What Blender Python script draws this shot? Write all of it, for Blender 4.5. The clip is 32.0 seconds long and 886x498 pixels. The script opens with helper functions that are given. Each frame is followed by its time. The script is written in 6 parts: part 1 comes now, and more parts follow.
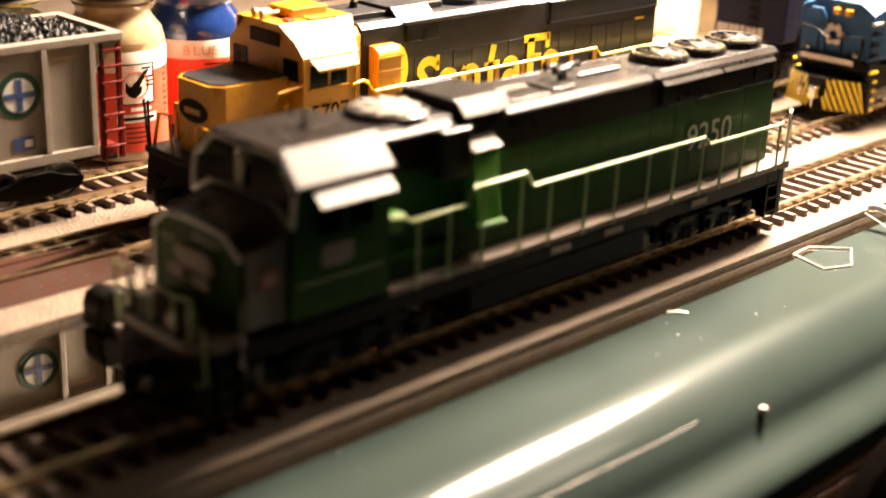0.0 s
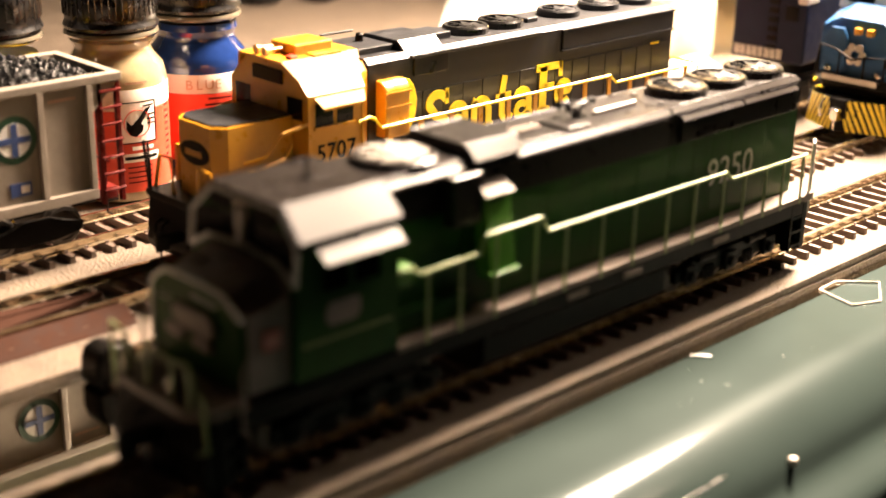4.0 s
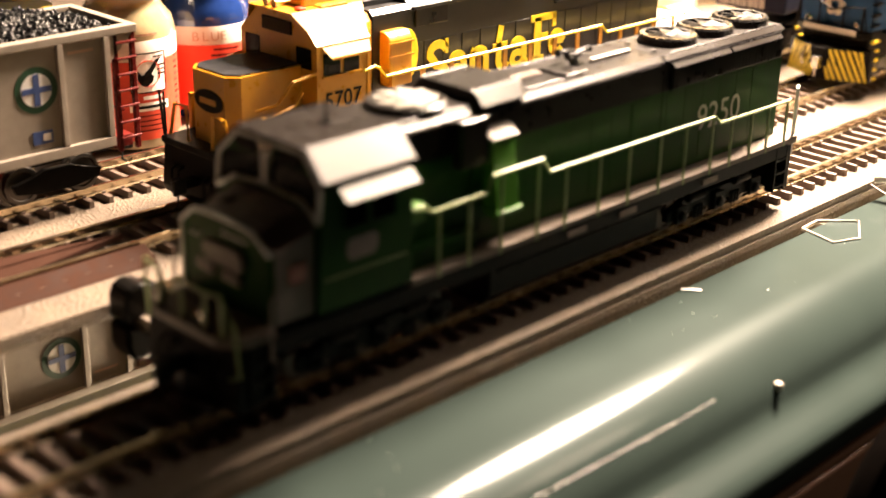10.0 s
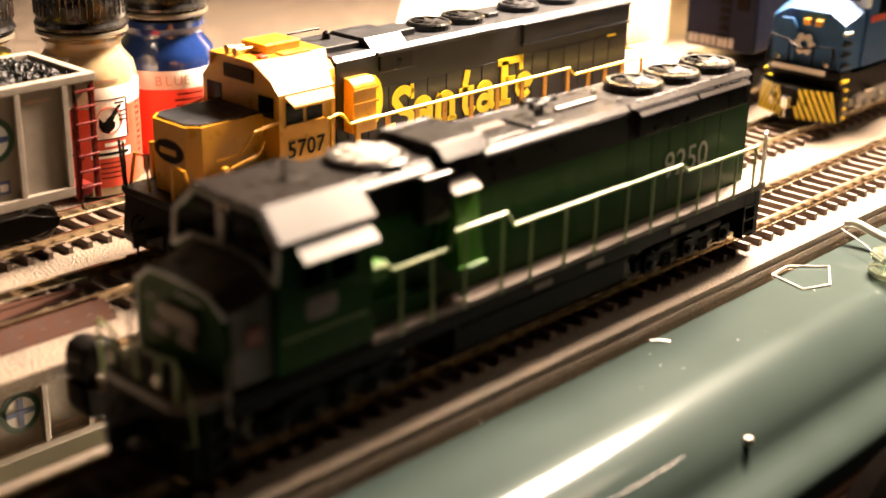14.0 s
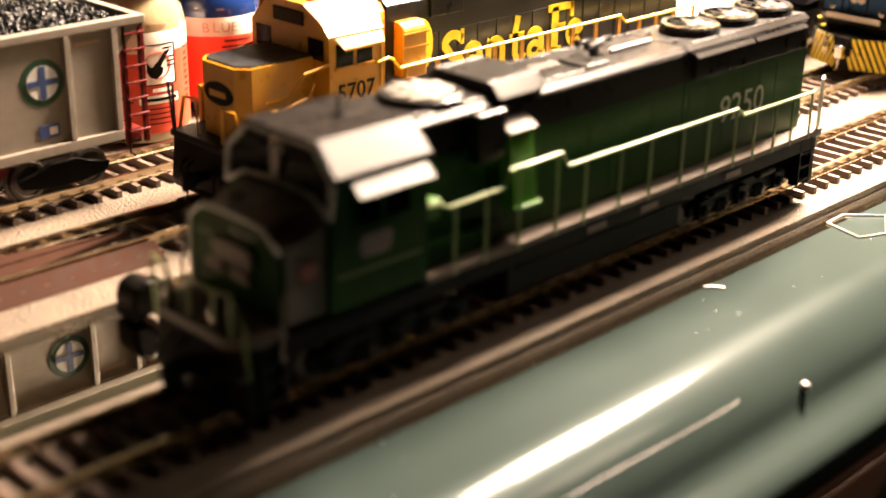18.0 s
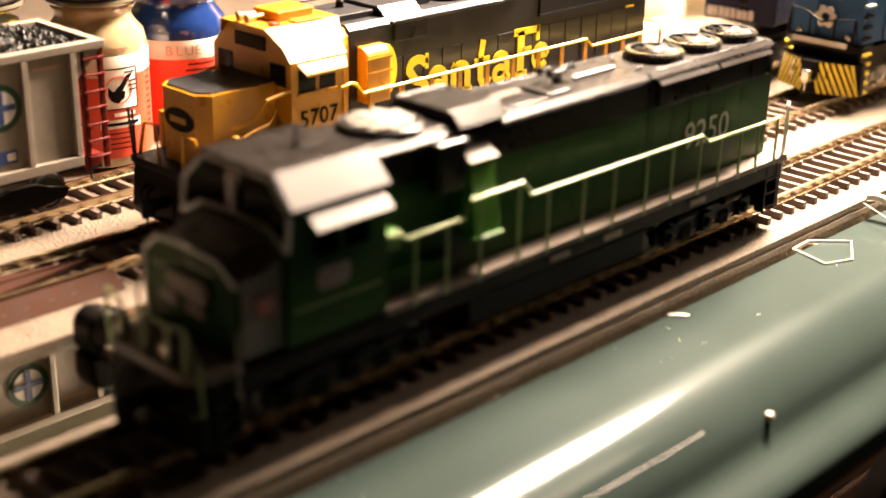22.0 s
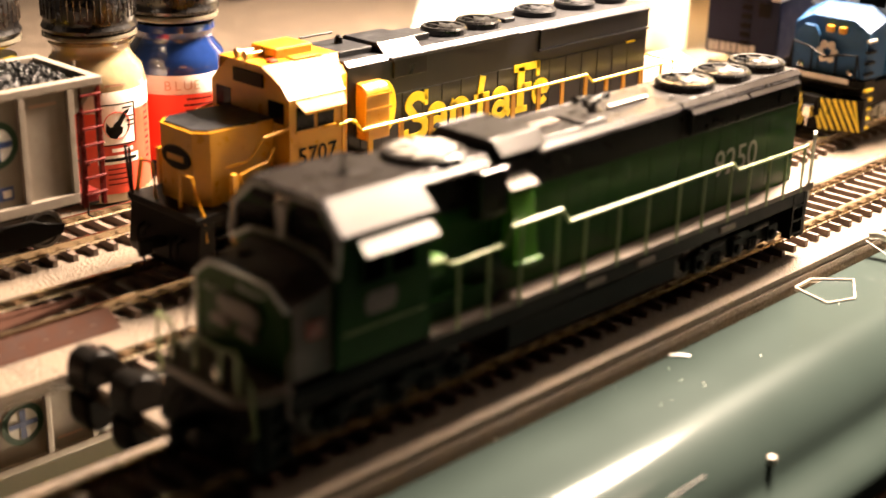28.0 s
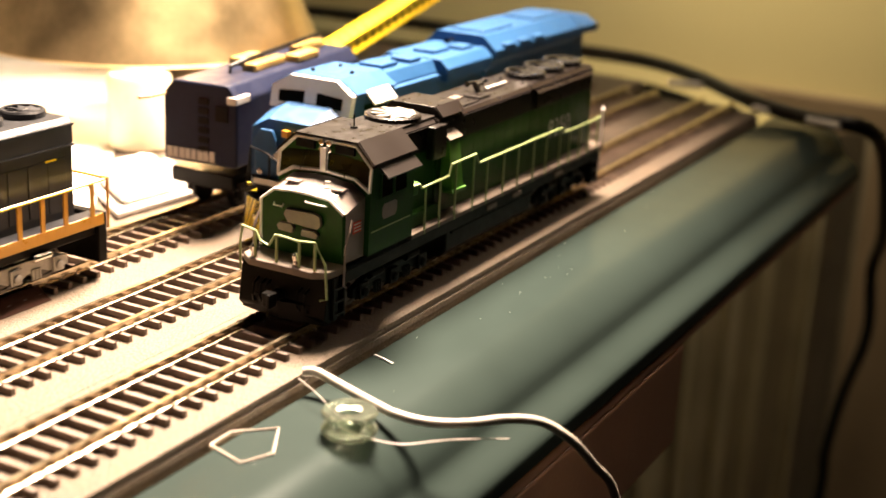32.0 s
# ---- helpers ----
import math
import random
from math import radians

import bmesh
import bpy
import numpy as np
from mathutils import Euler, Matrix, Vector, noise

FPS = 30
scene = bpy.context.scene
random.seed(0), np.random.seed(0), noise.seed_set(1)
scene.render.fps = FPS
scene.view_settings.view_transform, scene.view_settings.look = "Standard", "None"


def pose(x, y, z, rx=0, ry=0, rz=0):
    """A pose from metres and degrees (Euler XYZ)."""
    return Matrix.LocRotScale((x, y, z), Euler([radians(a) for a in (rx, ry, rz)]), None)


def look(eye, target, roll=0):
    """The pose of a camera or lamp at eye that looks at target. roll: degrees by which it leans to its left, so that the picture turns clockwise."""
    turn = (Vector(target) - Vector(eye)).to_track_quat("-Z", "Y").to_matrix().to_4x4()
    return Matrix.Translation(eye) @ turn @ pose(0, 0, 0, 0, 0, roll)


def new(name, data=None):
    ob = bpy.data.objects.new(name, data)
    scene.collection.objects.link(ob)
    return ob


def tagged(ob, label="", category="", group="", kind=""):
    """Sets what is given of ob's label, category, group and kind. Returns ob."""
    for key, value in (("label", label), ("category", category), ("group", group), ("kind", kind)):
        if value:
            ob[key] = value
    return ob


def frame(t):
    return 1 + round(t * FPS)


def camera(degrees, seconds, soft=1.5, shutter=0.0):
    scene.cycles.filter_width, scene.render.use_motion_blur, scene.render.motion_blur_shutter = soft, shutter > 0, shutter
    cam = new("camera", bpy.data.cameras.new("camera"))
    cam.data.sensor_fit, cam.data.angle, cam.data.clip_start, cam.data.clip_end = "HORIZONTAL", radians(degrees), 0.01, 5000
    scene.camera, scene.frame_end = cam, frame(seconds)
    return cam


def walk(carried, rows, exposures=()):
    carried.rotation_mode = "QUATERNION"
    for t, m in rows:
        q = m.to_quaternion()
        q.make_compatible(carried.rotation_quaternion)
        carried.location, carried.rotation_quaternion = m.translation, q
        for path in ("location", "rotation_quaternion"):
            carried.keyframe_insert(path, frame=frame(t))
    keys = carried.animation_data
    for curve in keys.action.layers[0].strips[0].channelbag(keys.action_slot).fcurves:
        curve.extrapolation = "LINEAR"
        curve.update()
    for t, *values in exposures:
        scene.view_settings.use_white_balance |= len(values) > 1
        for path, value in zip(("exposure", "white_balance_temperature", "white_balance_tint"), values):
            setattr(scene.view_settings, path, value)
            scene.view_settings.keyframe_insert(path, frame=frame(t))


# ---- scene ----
# Model railway on a glass desk, at its true size (1:87). The plan is in millimetres:
# x along the tracks, y across them, z up from the glass.
MM = 0.001
cam = camera(35.62, 32.0, soft=1.6, shutter=0.4)
cam.data.dof.use_dof = True
cam.data.dof.focus_distance = 0.42
cam.data.dof.aperture_fstop = 10

# seconds, eye x y z (mm), yaw, pitch, roll (degrees)
PATH = [
    (0.0, -116.18, -213.91, 137.38, -45.311, -20.555, 2.342),
    (0.5, -112.12, -211.41, 131.64, -44.588, -21.262, 1.752),
    (1.0, -110.71, -209.51, 134.93, -44.882, -20.392, 1.589),
    (1.5, -107.23, -211.25, 135.42, -45.257, -20.481, 1.711),
    (2.0, -110.20, -207.15, 140.45, -44.799, -19.787, 1.557),
    (2.5, -107.96, -204.73, 140.85, -44.378, -19.993, 1.311),
    (4.5, -104.22, -202.64, 140.91, -44.698, -20.253, 1.177),
    (5.0, -103.80, -201.77, 139.95, -44.782, -20.226, 1.227),
    (5.5, -104.69, -201.30, 138.88, -44.324, -20.672, 0.989),
    (6.0, -106.81, -201.00, 131.43, -43.351, -22.265, 0.970),
    (6.5, -103.46, -199.85, 131.80, -43.587, -22.305, 1.193),
    (7.0, -103.41, -197.73, 132.94, -43.740, -21.575, 1.250),
    (7.5, -101.28, -198.41, 135.83, -43.505, -21.102, 0.838),
    (8.0, -103.53, -200.00, 137.40, -43.900, -21.208, 0.755),
    (8.5, -111.95, -201.55, 140.51, -43.920, -21.263, 1.030),
    (9.0, -118.19, -207.86, 146.21, -45.302, -21.307, 0.955),
    (9.5, -124.92, -213.01, 145.90, -45.755, -22.295, 1.144),
    (10.0, -122.76, -211.92, 144.82, -45.617, -22.152, 1.160),
    (10.5, -120.45, -212.08, 145.71, -46.015, -21.735, 1.128),
    (11.0, -118.64, -210.81, 147.72, -46.228, -21.382, 1.240),
    (11.5, -118.08, -209.68, 148.87, -46.197, -21.120, 1.373),
    (12.0, -117.46, -208.29, 149.24, -46.181, -21.138, 1.328),
    (12.5, -116.05, -209.27, 149.74, -46.269, -21.131, 1.229),
    (13.0, -115.99, -208.48, 148.23, -46.419, -21.184, 1.312),
    (13.5, -115.26, -208.80, 148.66, -46.521, -21.172, 1.209),
    (15.5, -111.79, -208.54, 150.35, -46.921, -20.850, 1.079),
    (16.0, -109.84, -211.05, 148.21, -47.727, -21.043, 1.196),
    (16.5, -111.38, -209.75, 145.81, -47.875, -21.272, 1.352),
    (17.0, -110.06, -208.59, 147.03, -47.478, -21.080, 1.173),
    (17.5, -113.03, -206.79, 145.98, -46.681, -21.413, 1.109),
    (18.0, -116.71, -205.35, 142.28, -44.995, -22.495, 0.877),
    (18.5, -116.17, -204.67, 142.58, -45.526, -22.215, 1.255),
    (19.0, -115.62, -203.54, 143.71, -45.615, -21.998, 1.297),
    (19.5, -114.98, -204.60, 144.81, -45.612, -21.735, 0.957),
    (20.0, -114.09, -203.98, 145.01, -45.951, -22.004, 1.238),
    (20.5, -114.76, -203.57, 144.21, -45.811, -21.776, 1.326),
    (21.0, -114.41, -203.01, 143.65, -45.560, -22.253, 1.148),
    (21.5, -112.83, -204.53, 143.20, -45.962, -21.971, 1.088),
    (22.0, -111.15, -204.44, 144.30, -46.060, -21.890, 1.206),
    (22.5, -113.72, -202.75, 143.62, -45.827, -21.946, 1.585),
    (23.0, -112.92, -201.66, 145.79, -45.464, -21.813, 1.421),
    (23.5, -111.77, -202.89, 144.00, -45.539, -22.043, 1.313),
    (24.0, -111.96, -202.46, 139.20, -45.879, -23.275, 1.534),
    (24.5, -110.99, -200.92, 143.27, -45.630, -22.157, 1.632),
    (25.0, -110.80, -199.60, 145.88, -45.536, -21.780, 1.551),
    (25.5, -108.88, -200.85, 147.18, -45.750, -21.596, 1.415),
    (27.5, -107.91, -201.90, 149.16, -45.819, -20.894, 1.394),
    (28.0, -107.76, -202.15, 146.14, -45.956, -20.790, 1.274),
    (28.5, -107.58, -202.91, 148.11, -45.775, -20.986, 1.011),
    (29.0, -105.37, -206.02, 146.72, -46.926, -20.867, 0.633),
    (29.5, -102.86, -208.19, 146.27, -48.729, -21.459, 0.653),
    (30.0, -92.08, -209.12, 147.51, -50.904, -22.251, 0.966),
    (30.2, -83.31, -209.15, 150.05, -51.552, -22.912, 0.791),
    (30.4, -74.54, -209.18, 152.58, -52.968, -22.171, 1.762),
    (30.5, -70.15, -209.19, 153.85, -53.952, -21.590, 1.961),
    (30.75, -61.26, -211.14, 153.77, -56.10, -19.48, 2.15),
    (31.0, -52.37, -213.10, 153.68, -57.504, -19.120, 2.343),
    (31.5, -40.61, -218.24, 157.62, -60.201, -18.501, 2.713),
    (32.0, -29.44, -220.07, 158.20, -61.859, -18.212, 3.020),
]


def eye_pose(x, y, z, yaw, pitch, roll):
    return pose(x * MM, y * MM, z * MM, 90 + pitch, 0, yaw) @ pose(0, 0, 0, 0, 0, roll)


walk(cam, [(r[0], eye_pose(*r[1:])) for r in PATH], [(0, 0.17), (27.5, 0.17), (29.0, 0.24), (30.2, 0.13), (30.7, -0.2), (31.0, -0.42), (32.0, -0.44)])

# ---- light ----
world = bpy.data.worlds.new("world")
world.use_nodes = True
scene.world = world
world.node_tree.nodes["Background"].inputs[0].default_value = (1.0, 0.66, 0.48, 1)
world.node_tree.nodes["Background"].inputs[1].default_value = 0.010


def lamp(name, kind, at, target, watts, colour, size=0.05, spread=180, width=0.0):
    data = bpy.data.lights.new(name, kind)
    data.energy, data.color = watts, colour
    if kind == "AREA":
        data.shape, data.size, data.spread = "DISK", size, radians(spread)
        if width:
            data.shape, data.size, data.size_y = "RECTANGLE", width, size
    else:
        data.shadow_soft_size = size
    ob = new(name, data)
    ob.matrix_world = look(Vector(at) * MM, Vector(target) * MM)
    return ob


# the desk lamp over the yard, and the bulb under the brass shade
lamp("desk_lamp_light", "AREA", (494, 80, 436), (240, 42, 0), 16.4, (1.0, 0.755, 0.56), 0.17, 100)
# added fill at the shade's top, aimed sideways to brighten the end wall
lamp("wall_fill", "AREA", (488, 230, 146), (1180, 520, 330), 3.0, (1.0, 0.86, 0.66), 0.05, 90)
lamp("shade_bulb_light", "POINT", (470, 210, 58), (470, 210, 0), 0.30, (1.0, 0.78, 0.50), 0.012)
# added fill without a fixture, lifts the drape and the end wall
lamp("room_fill", "AREA", (1000, 90, 420), (1150, 150, -160), 1.9, (1.0, 0.78, 0.46), 0.14, 110)

lamp("ceiling_light", "AREA", (735, -215, 690), (300, 20, 0), 1.3, (1.0, 0.76, 0.56), 0.14, 150)

# ---- materials ----


def mat(name, base, rough=0.5, metal=0.0, vary=0.25, scale=300.0, bump=0.0, fine=2500.0, spec=0.5, coat=0.0, tint=None, per_object=0.0, emit=0.0, clear=0.0):
    """A painted or plain surface with blotches at two scales, fine relief and uneven gloss."""
    m = bpy.data.materials.new(name)
    m.use_nodes = True
    nt = m.node_tree
    n, l = nt.nodes, nt.links
    b = n["Principled BSDF"]
    tc = n.new("ShaderNodeTexCoord")
    big, small = n.new("ShaderNodeTexNoise"), n.new("ShaderNodeTexNoise")
    big.inputs["Scale"].default_value, small.inputs["Scale"].default_value = scale, fine
    big.inputs["Detail"].default_value = 4.0
    for x in (big, small):
        l.new(tc.outputs["Object"], x.inputs["Vector"])
    mixf = n.new("ShaderNodeMath")
    mixf.operation = "MULTIPLY_ADD"
    mixf.inputs[1].default_value = 0.35
    l.new(small.outputs[0], mixf.inputs[0])
    l.new(big.outputs[0], mixf.inputs[2])
    ramp = n.new("ShaderNodeMapRange")
    ramp.inputs[1].default_value, ramp.inputs[2].default_value = 0.4, 0.95
    l.new(mixf.outputs[0], ramp.inputs[0])
    mix = n.new("ShaderNodeMix")
    mix.data_type = "RGBA"
    other = tint if tint else tuple(min(1.0, c * (1 + vary)) for c in base)
    mix.inputs["A"].default_value = (*[c * (1 - vary) for c in base], 1)
    mix.inputs["B"].default_value = (*other, 1)
    l.new(ramp.outputs[0], mix.inputs["Factor"])
    colour = mix.outputs["Result"]
    if per_object:
        info = n.new("ShaderNodeObjectInfo")
        hsv = n.new("ShaderNodeHueSaturation")
        r = n.new("ShaderNodeMapRange")
        r.inputs[3].default_value, r.inputs[4].default_value = 1 - per_object, 1 + per_object
        l.new(info.outputs["Random"], r.inputs[0])
        l.new(r.outputs[0], hsv.inputs["Value"])
        l.new(colour, hsv.inputs["Color"])
        colour = hsv.outputs[0]
    l.new(colour, b.inputs["Base Color"])
    rr = n.new("ShaderNodeMapRange")
    rr.inputs[1].default_value, rr.inputs[2].default_value = 0.3, 0.8
    rr.inputs[3].default_value, rr.inputs[4].default_value = max(0.02, rough * 0.75), min(1, rough * 1.25)
    l.new(big.outputs[0], rr.inputs[0])
    l.new(rr.outputs[0], b.inputs["Roughness"])
    b.inputs["Coat Roughness"].default_value = 0.03
    b.inputs["Metallic"].default_value = metal
    b.inputs["Specular IOR Level"].default_value = spec
    b.inputs["Coat Weight"].default_value = coat
    b.inputs["Transmission Weight"].default_value = clear
    if emit:
        b.inputs["Emission Color"].default_value = (1.0, 0.85, 0.6, 1)
        b.inputs["Emission Strength"].default_value = emit
    if bump:
        bp = n.new("ShaderNodeBump")
        bp.inputs["Strength"].default_value = bump
        bp.inputs["Distance"].default_value = 0.0004
        l.new(small.outputs[0], bp.inputs["Height"])
        l.new(bp.outputs[0], b.inputs["Normal"])
    return m


M_GLASS = mat("desk_glass", (0.0195, 0.0288, 0.0262), 0.42, vary=0.12, scale=12, fine=60, spec=0.03, coat=0.40)
M_GLASS.node_tree.nodes["Principled BSDF"].inputs["Coat Roughness"].default_value = 0.11
M_GLASS.node_tree.nodes["Principled BSDF"].inputs["Coat IOR"].default_value = 1.2
M_GLASS.node_tree.nodes["Principled BSDF"].inputs["Specular Tint"].default_value = (0.62, 0.95, 1.0, 1)
M_MIRROR = mat("smoked_mirror", (0.62, 0.60, 0.52), 0.03, metal=1.0, vary=0.04, scale=12, fine=60)
M_CORK = mat("tan_foam_board", (0.120, 0.090, 0.063), 0.75, vary=0.35, scale=120, bump=1.0, fine=1300)
M_CORK.node_tree.nodes["Bump"].inputs["Distance"].default_value = 0.0010
M_TIE = mat("brown_plastic_ties", (0.12, 0.084, 0.064), 0.5, vary=0.3, scale=400, bump=0.3, per_object=0.25)
M_RAIL = mat("nickel_rail", (0.62, 0.52, 0.36), 0.24, metal=1.0, vary=0.15, scale=200)
M_RAMP = mat("brown_plastic", (0.036, 0.0165, 0.011), 0.75, vary=0.2, bump=0.15, spec=0.04)
M_BLACK = mat("black_plastic", (0.004, 0.0035, 0.003), 0.4, vary=0.3, spec=0.10)
M_ROOF = mat("black_brown_paint", (0.0085, 0.0062, 0.0054), 0.33, vary=0.25, bump=0.1, spec=0.3)
M_NOSE = mat("rosy_grey_paint", (0.26, 0.21, 0.19), 0.42, vary=0.15, bump=0.1)
M_SATIN = mat("satin_brown_black_paint", (0.014, 0.010, 0.0085), 0.30, vary=0.10, scale=30, spec=1.0, coat=1.0)
M_SATIN.node_tree.nodes["Principled BSDF"].inputs["Coat Roughness"].default_value = 0.22
M_GREEN = mat("dark_green_paint", (0.011, 0.056, 0.006), 0.40, vary=0.2, bump=0.1, spec=0.2)
M_LIME = mat("bright_green_paint", (0.06, 0.19, 0.02), 0.45, vary=0.15)
M_RAILW = mat("pale_green_wire", (0.27, 0.34, 0.15), 0.4, vary=0.12)
M_GREY = mat("pale_grey_paint", (0.50, 0.46, 0.42), 0.42, vary=0.12, bump=0.1)
M_WHITE = mat("white_paint", (0.78, 0.77, 0.74), 0.4, vary=0.06)
M_WALK = mat("grey_brown_walkway", (0.15, 0.115, 0.09), 0.6, vary=0.2, bump=0.3)
M_DKGLASS = mat("dark_window", (0.005, 0.005, 0.005), 0.10, vary=0.2, spec=0.15)
M_YEL = mat("warm_yellow_paint", (0.50, 0.23, 0.009), 0.34, vary=0.1, bump=0.08, spec=0.8)
M_YEL2 = mat("lemon_yellow_paint", (0.90, 0.68, 0.03), 0.38, vary=0.08)
M_NAVY = mat("blue_black_paint", (0.014, 0.0145, 0.017), 0.40, vary=0.25, bump=0.08, spec=0.4)
M_SILVER = mat("grey_truck_plastic", (0.42, 0.41, 0.38), 0.40, vary=0.2, bump=0.3)
M_FAN = mat("silver_fan_paint", (0.30, 0.28, 0.25), 0.35, vary=0.15)
M_STEEL = mat("bright_steel", (0.75, 0.72, 0.66), 0.18, metal=1.0, vary=0.1)
M_WHEEL = mat("dark_metal_wheel", (0.10, 0.09, 0.08), 0.4, metal=0.8, vary=0.2)
M_HOP = mat("grey_tan_hopper_paint", (0.25, 0.212, 0.172), 0.5, vary=0.12, bump=0.15)
M_COAL = mat("coal", (0.0035, 0.0033, 0.0034), 0.34, spec=0.16, vary=0.5, scale=900, bump=0.6, fine=2000)
M_RED = mat("red_brown_plastic", (0.10, 0.011, 0.009), 0.3, vary=0.2, spec=0.2)
M_DKGREEN = mat("dark_green_ink", (0.012, 0.055, 0.025), 0.5, vary=0.15)
M_INKBLUE = mat("blue_ink", (0.04, 0.07, 0.20), 0.5, vary=0.15)
M_BLUEP = mat("light_blue_paint", (0.020, 0.075, 0.19), 0.45, spec=0.22, vary=0.15, bump=0.1)
M_INDIGO = mat("indigo_paint", (0.0085, 0.0115, 0.030), 0.45, spec=0.15, vary=0.15, bump=0.1)
M_PAPER = mat("white_paper", (0.82, 0.80, 0.74), 0.7, vary=0.04)
M_LABELR = mat("red_label", (0.68, 0.055, 0.025), 0.42, vary=0.08)
M_LABELW = mat("cream_label", (0.58, 0.50, 0.43), 0.5, vary=0.06)
M_LABELO = mat("orange_red_label", (0.55, 0.055, 0.022), 0.45, vary=0.08)
M_CREAM = mat("cream_paint_in_glass", (0.30, 0.235, 0.135), 0.12, vary=0.15, coat=0.6)
M_BLUEB = mat("blue_paint_in_glass", (0.008, 0.023, 0.105), 0.10, vary=0.15, coat=0.6)
M_YELB = mat("yellow_paint_in_glass", (0.62, 0.42, 0.02), 0.12, vary=0.15, coat=0.6)
M_CAP = mat("glossy_black_cap", (0.007, 0.0062, 0.006), 0.30, vary=0.2, coat=0.1)
M_CLEAR = mat("jar_glass", (0.13, 0.115, 0.085), 0.08, vary=0.1, coat=0.8)
M_BRASS = mat("aged_brass", (0.66, 0.50, 0.27), 0.40, metal=1.0, vary=0.25, scale=25, fine=300)
M_WALL = mat("olive_cream_wall", (0.66, 0.59, 0.33), 0.85, vary=0.06, scale=4, bump=0.2, fine=300)
M_WALLB = mat("pale_back_wall", (0.55, 0.56, 0.50), 0.85, vary=0.06, scale=4, bump=0.2, fine=300)
M_PANEL = mat("dark_panelling", (0.05, 0.038, 0.028), 0.8, vary=0.2, scale=8, fine=200)
M_SHELF = mat("tan_wood_panel", (0.24, 0.18, 0.12), 0.6, vary=0.2, scale=10, bump=0.1, fine=200)
M_BROWN = mat("brown_board", (0.44, 0.26, 0.175), 0.5, vary=0.15, scale=15, bump=0.15, fine=400)
M_DARK = mat("dark_fabric", (0.007, 0.006, 0.005), 0.95, spec=0.03, vary=0.3, scale=20, fine=400)
M_CHAIR = mat("matt_black_vinyl", (0.0022, 0.0018, 0.0016), 0.9, vary=0.3, spec=0.0)
M_DRAPE = mat("olive_grey_drape", (0.42, 0.37, 0.26), 0.8, vary=0.2, scale=20, fine=300)
M_CABLE = mat("black_rubber", (0.012, 0.011, 0.010), 0.45, vary=0.2)
M_WIRE = mat("white_wire", (0.40, 0.37, 0.32), 0.35, vary=0.08)
M_GUM = mat("clear_green_rubber", (0.66, 0.74, 0.60), 0.10, vary=0.1, clear=0.94)
M_BULB = mat("lit_bulb", (0.9, 0.8, 0.6), 0.4, emit=14.0)
M_BODY = mat("lit_white_glass", (0.85, 0.76, 0.55), 0.35, vary=0.05)

# ---- building tools (millimetres) ----


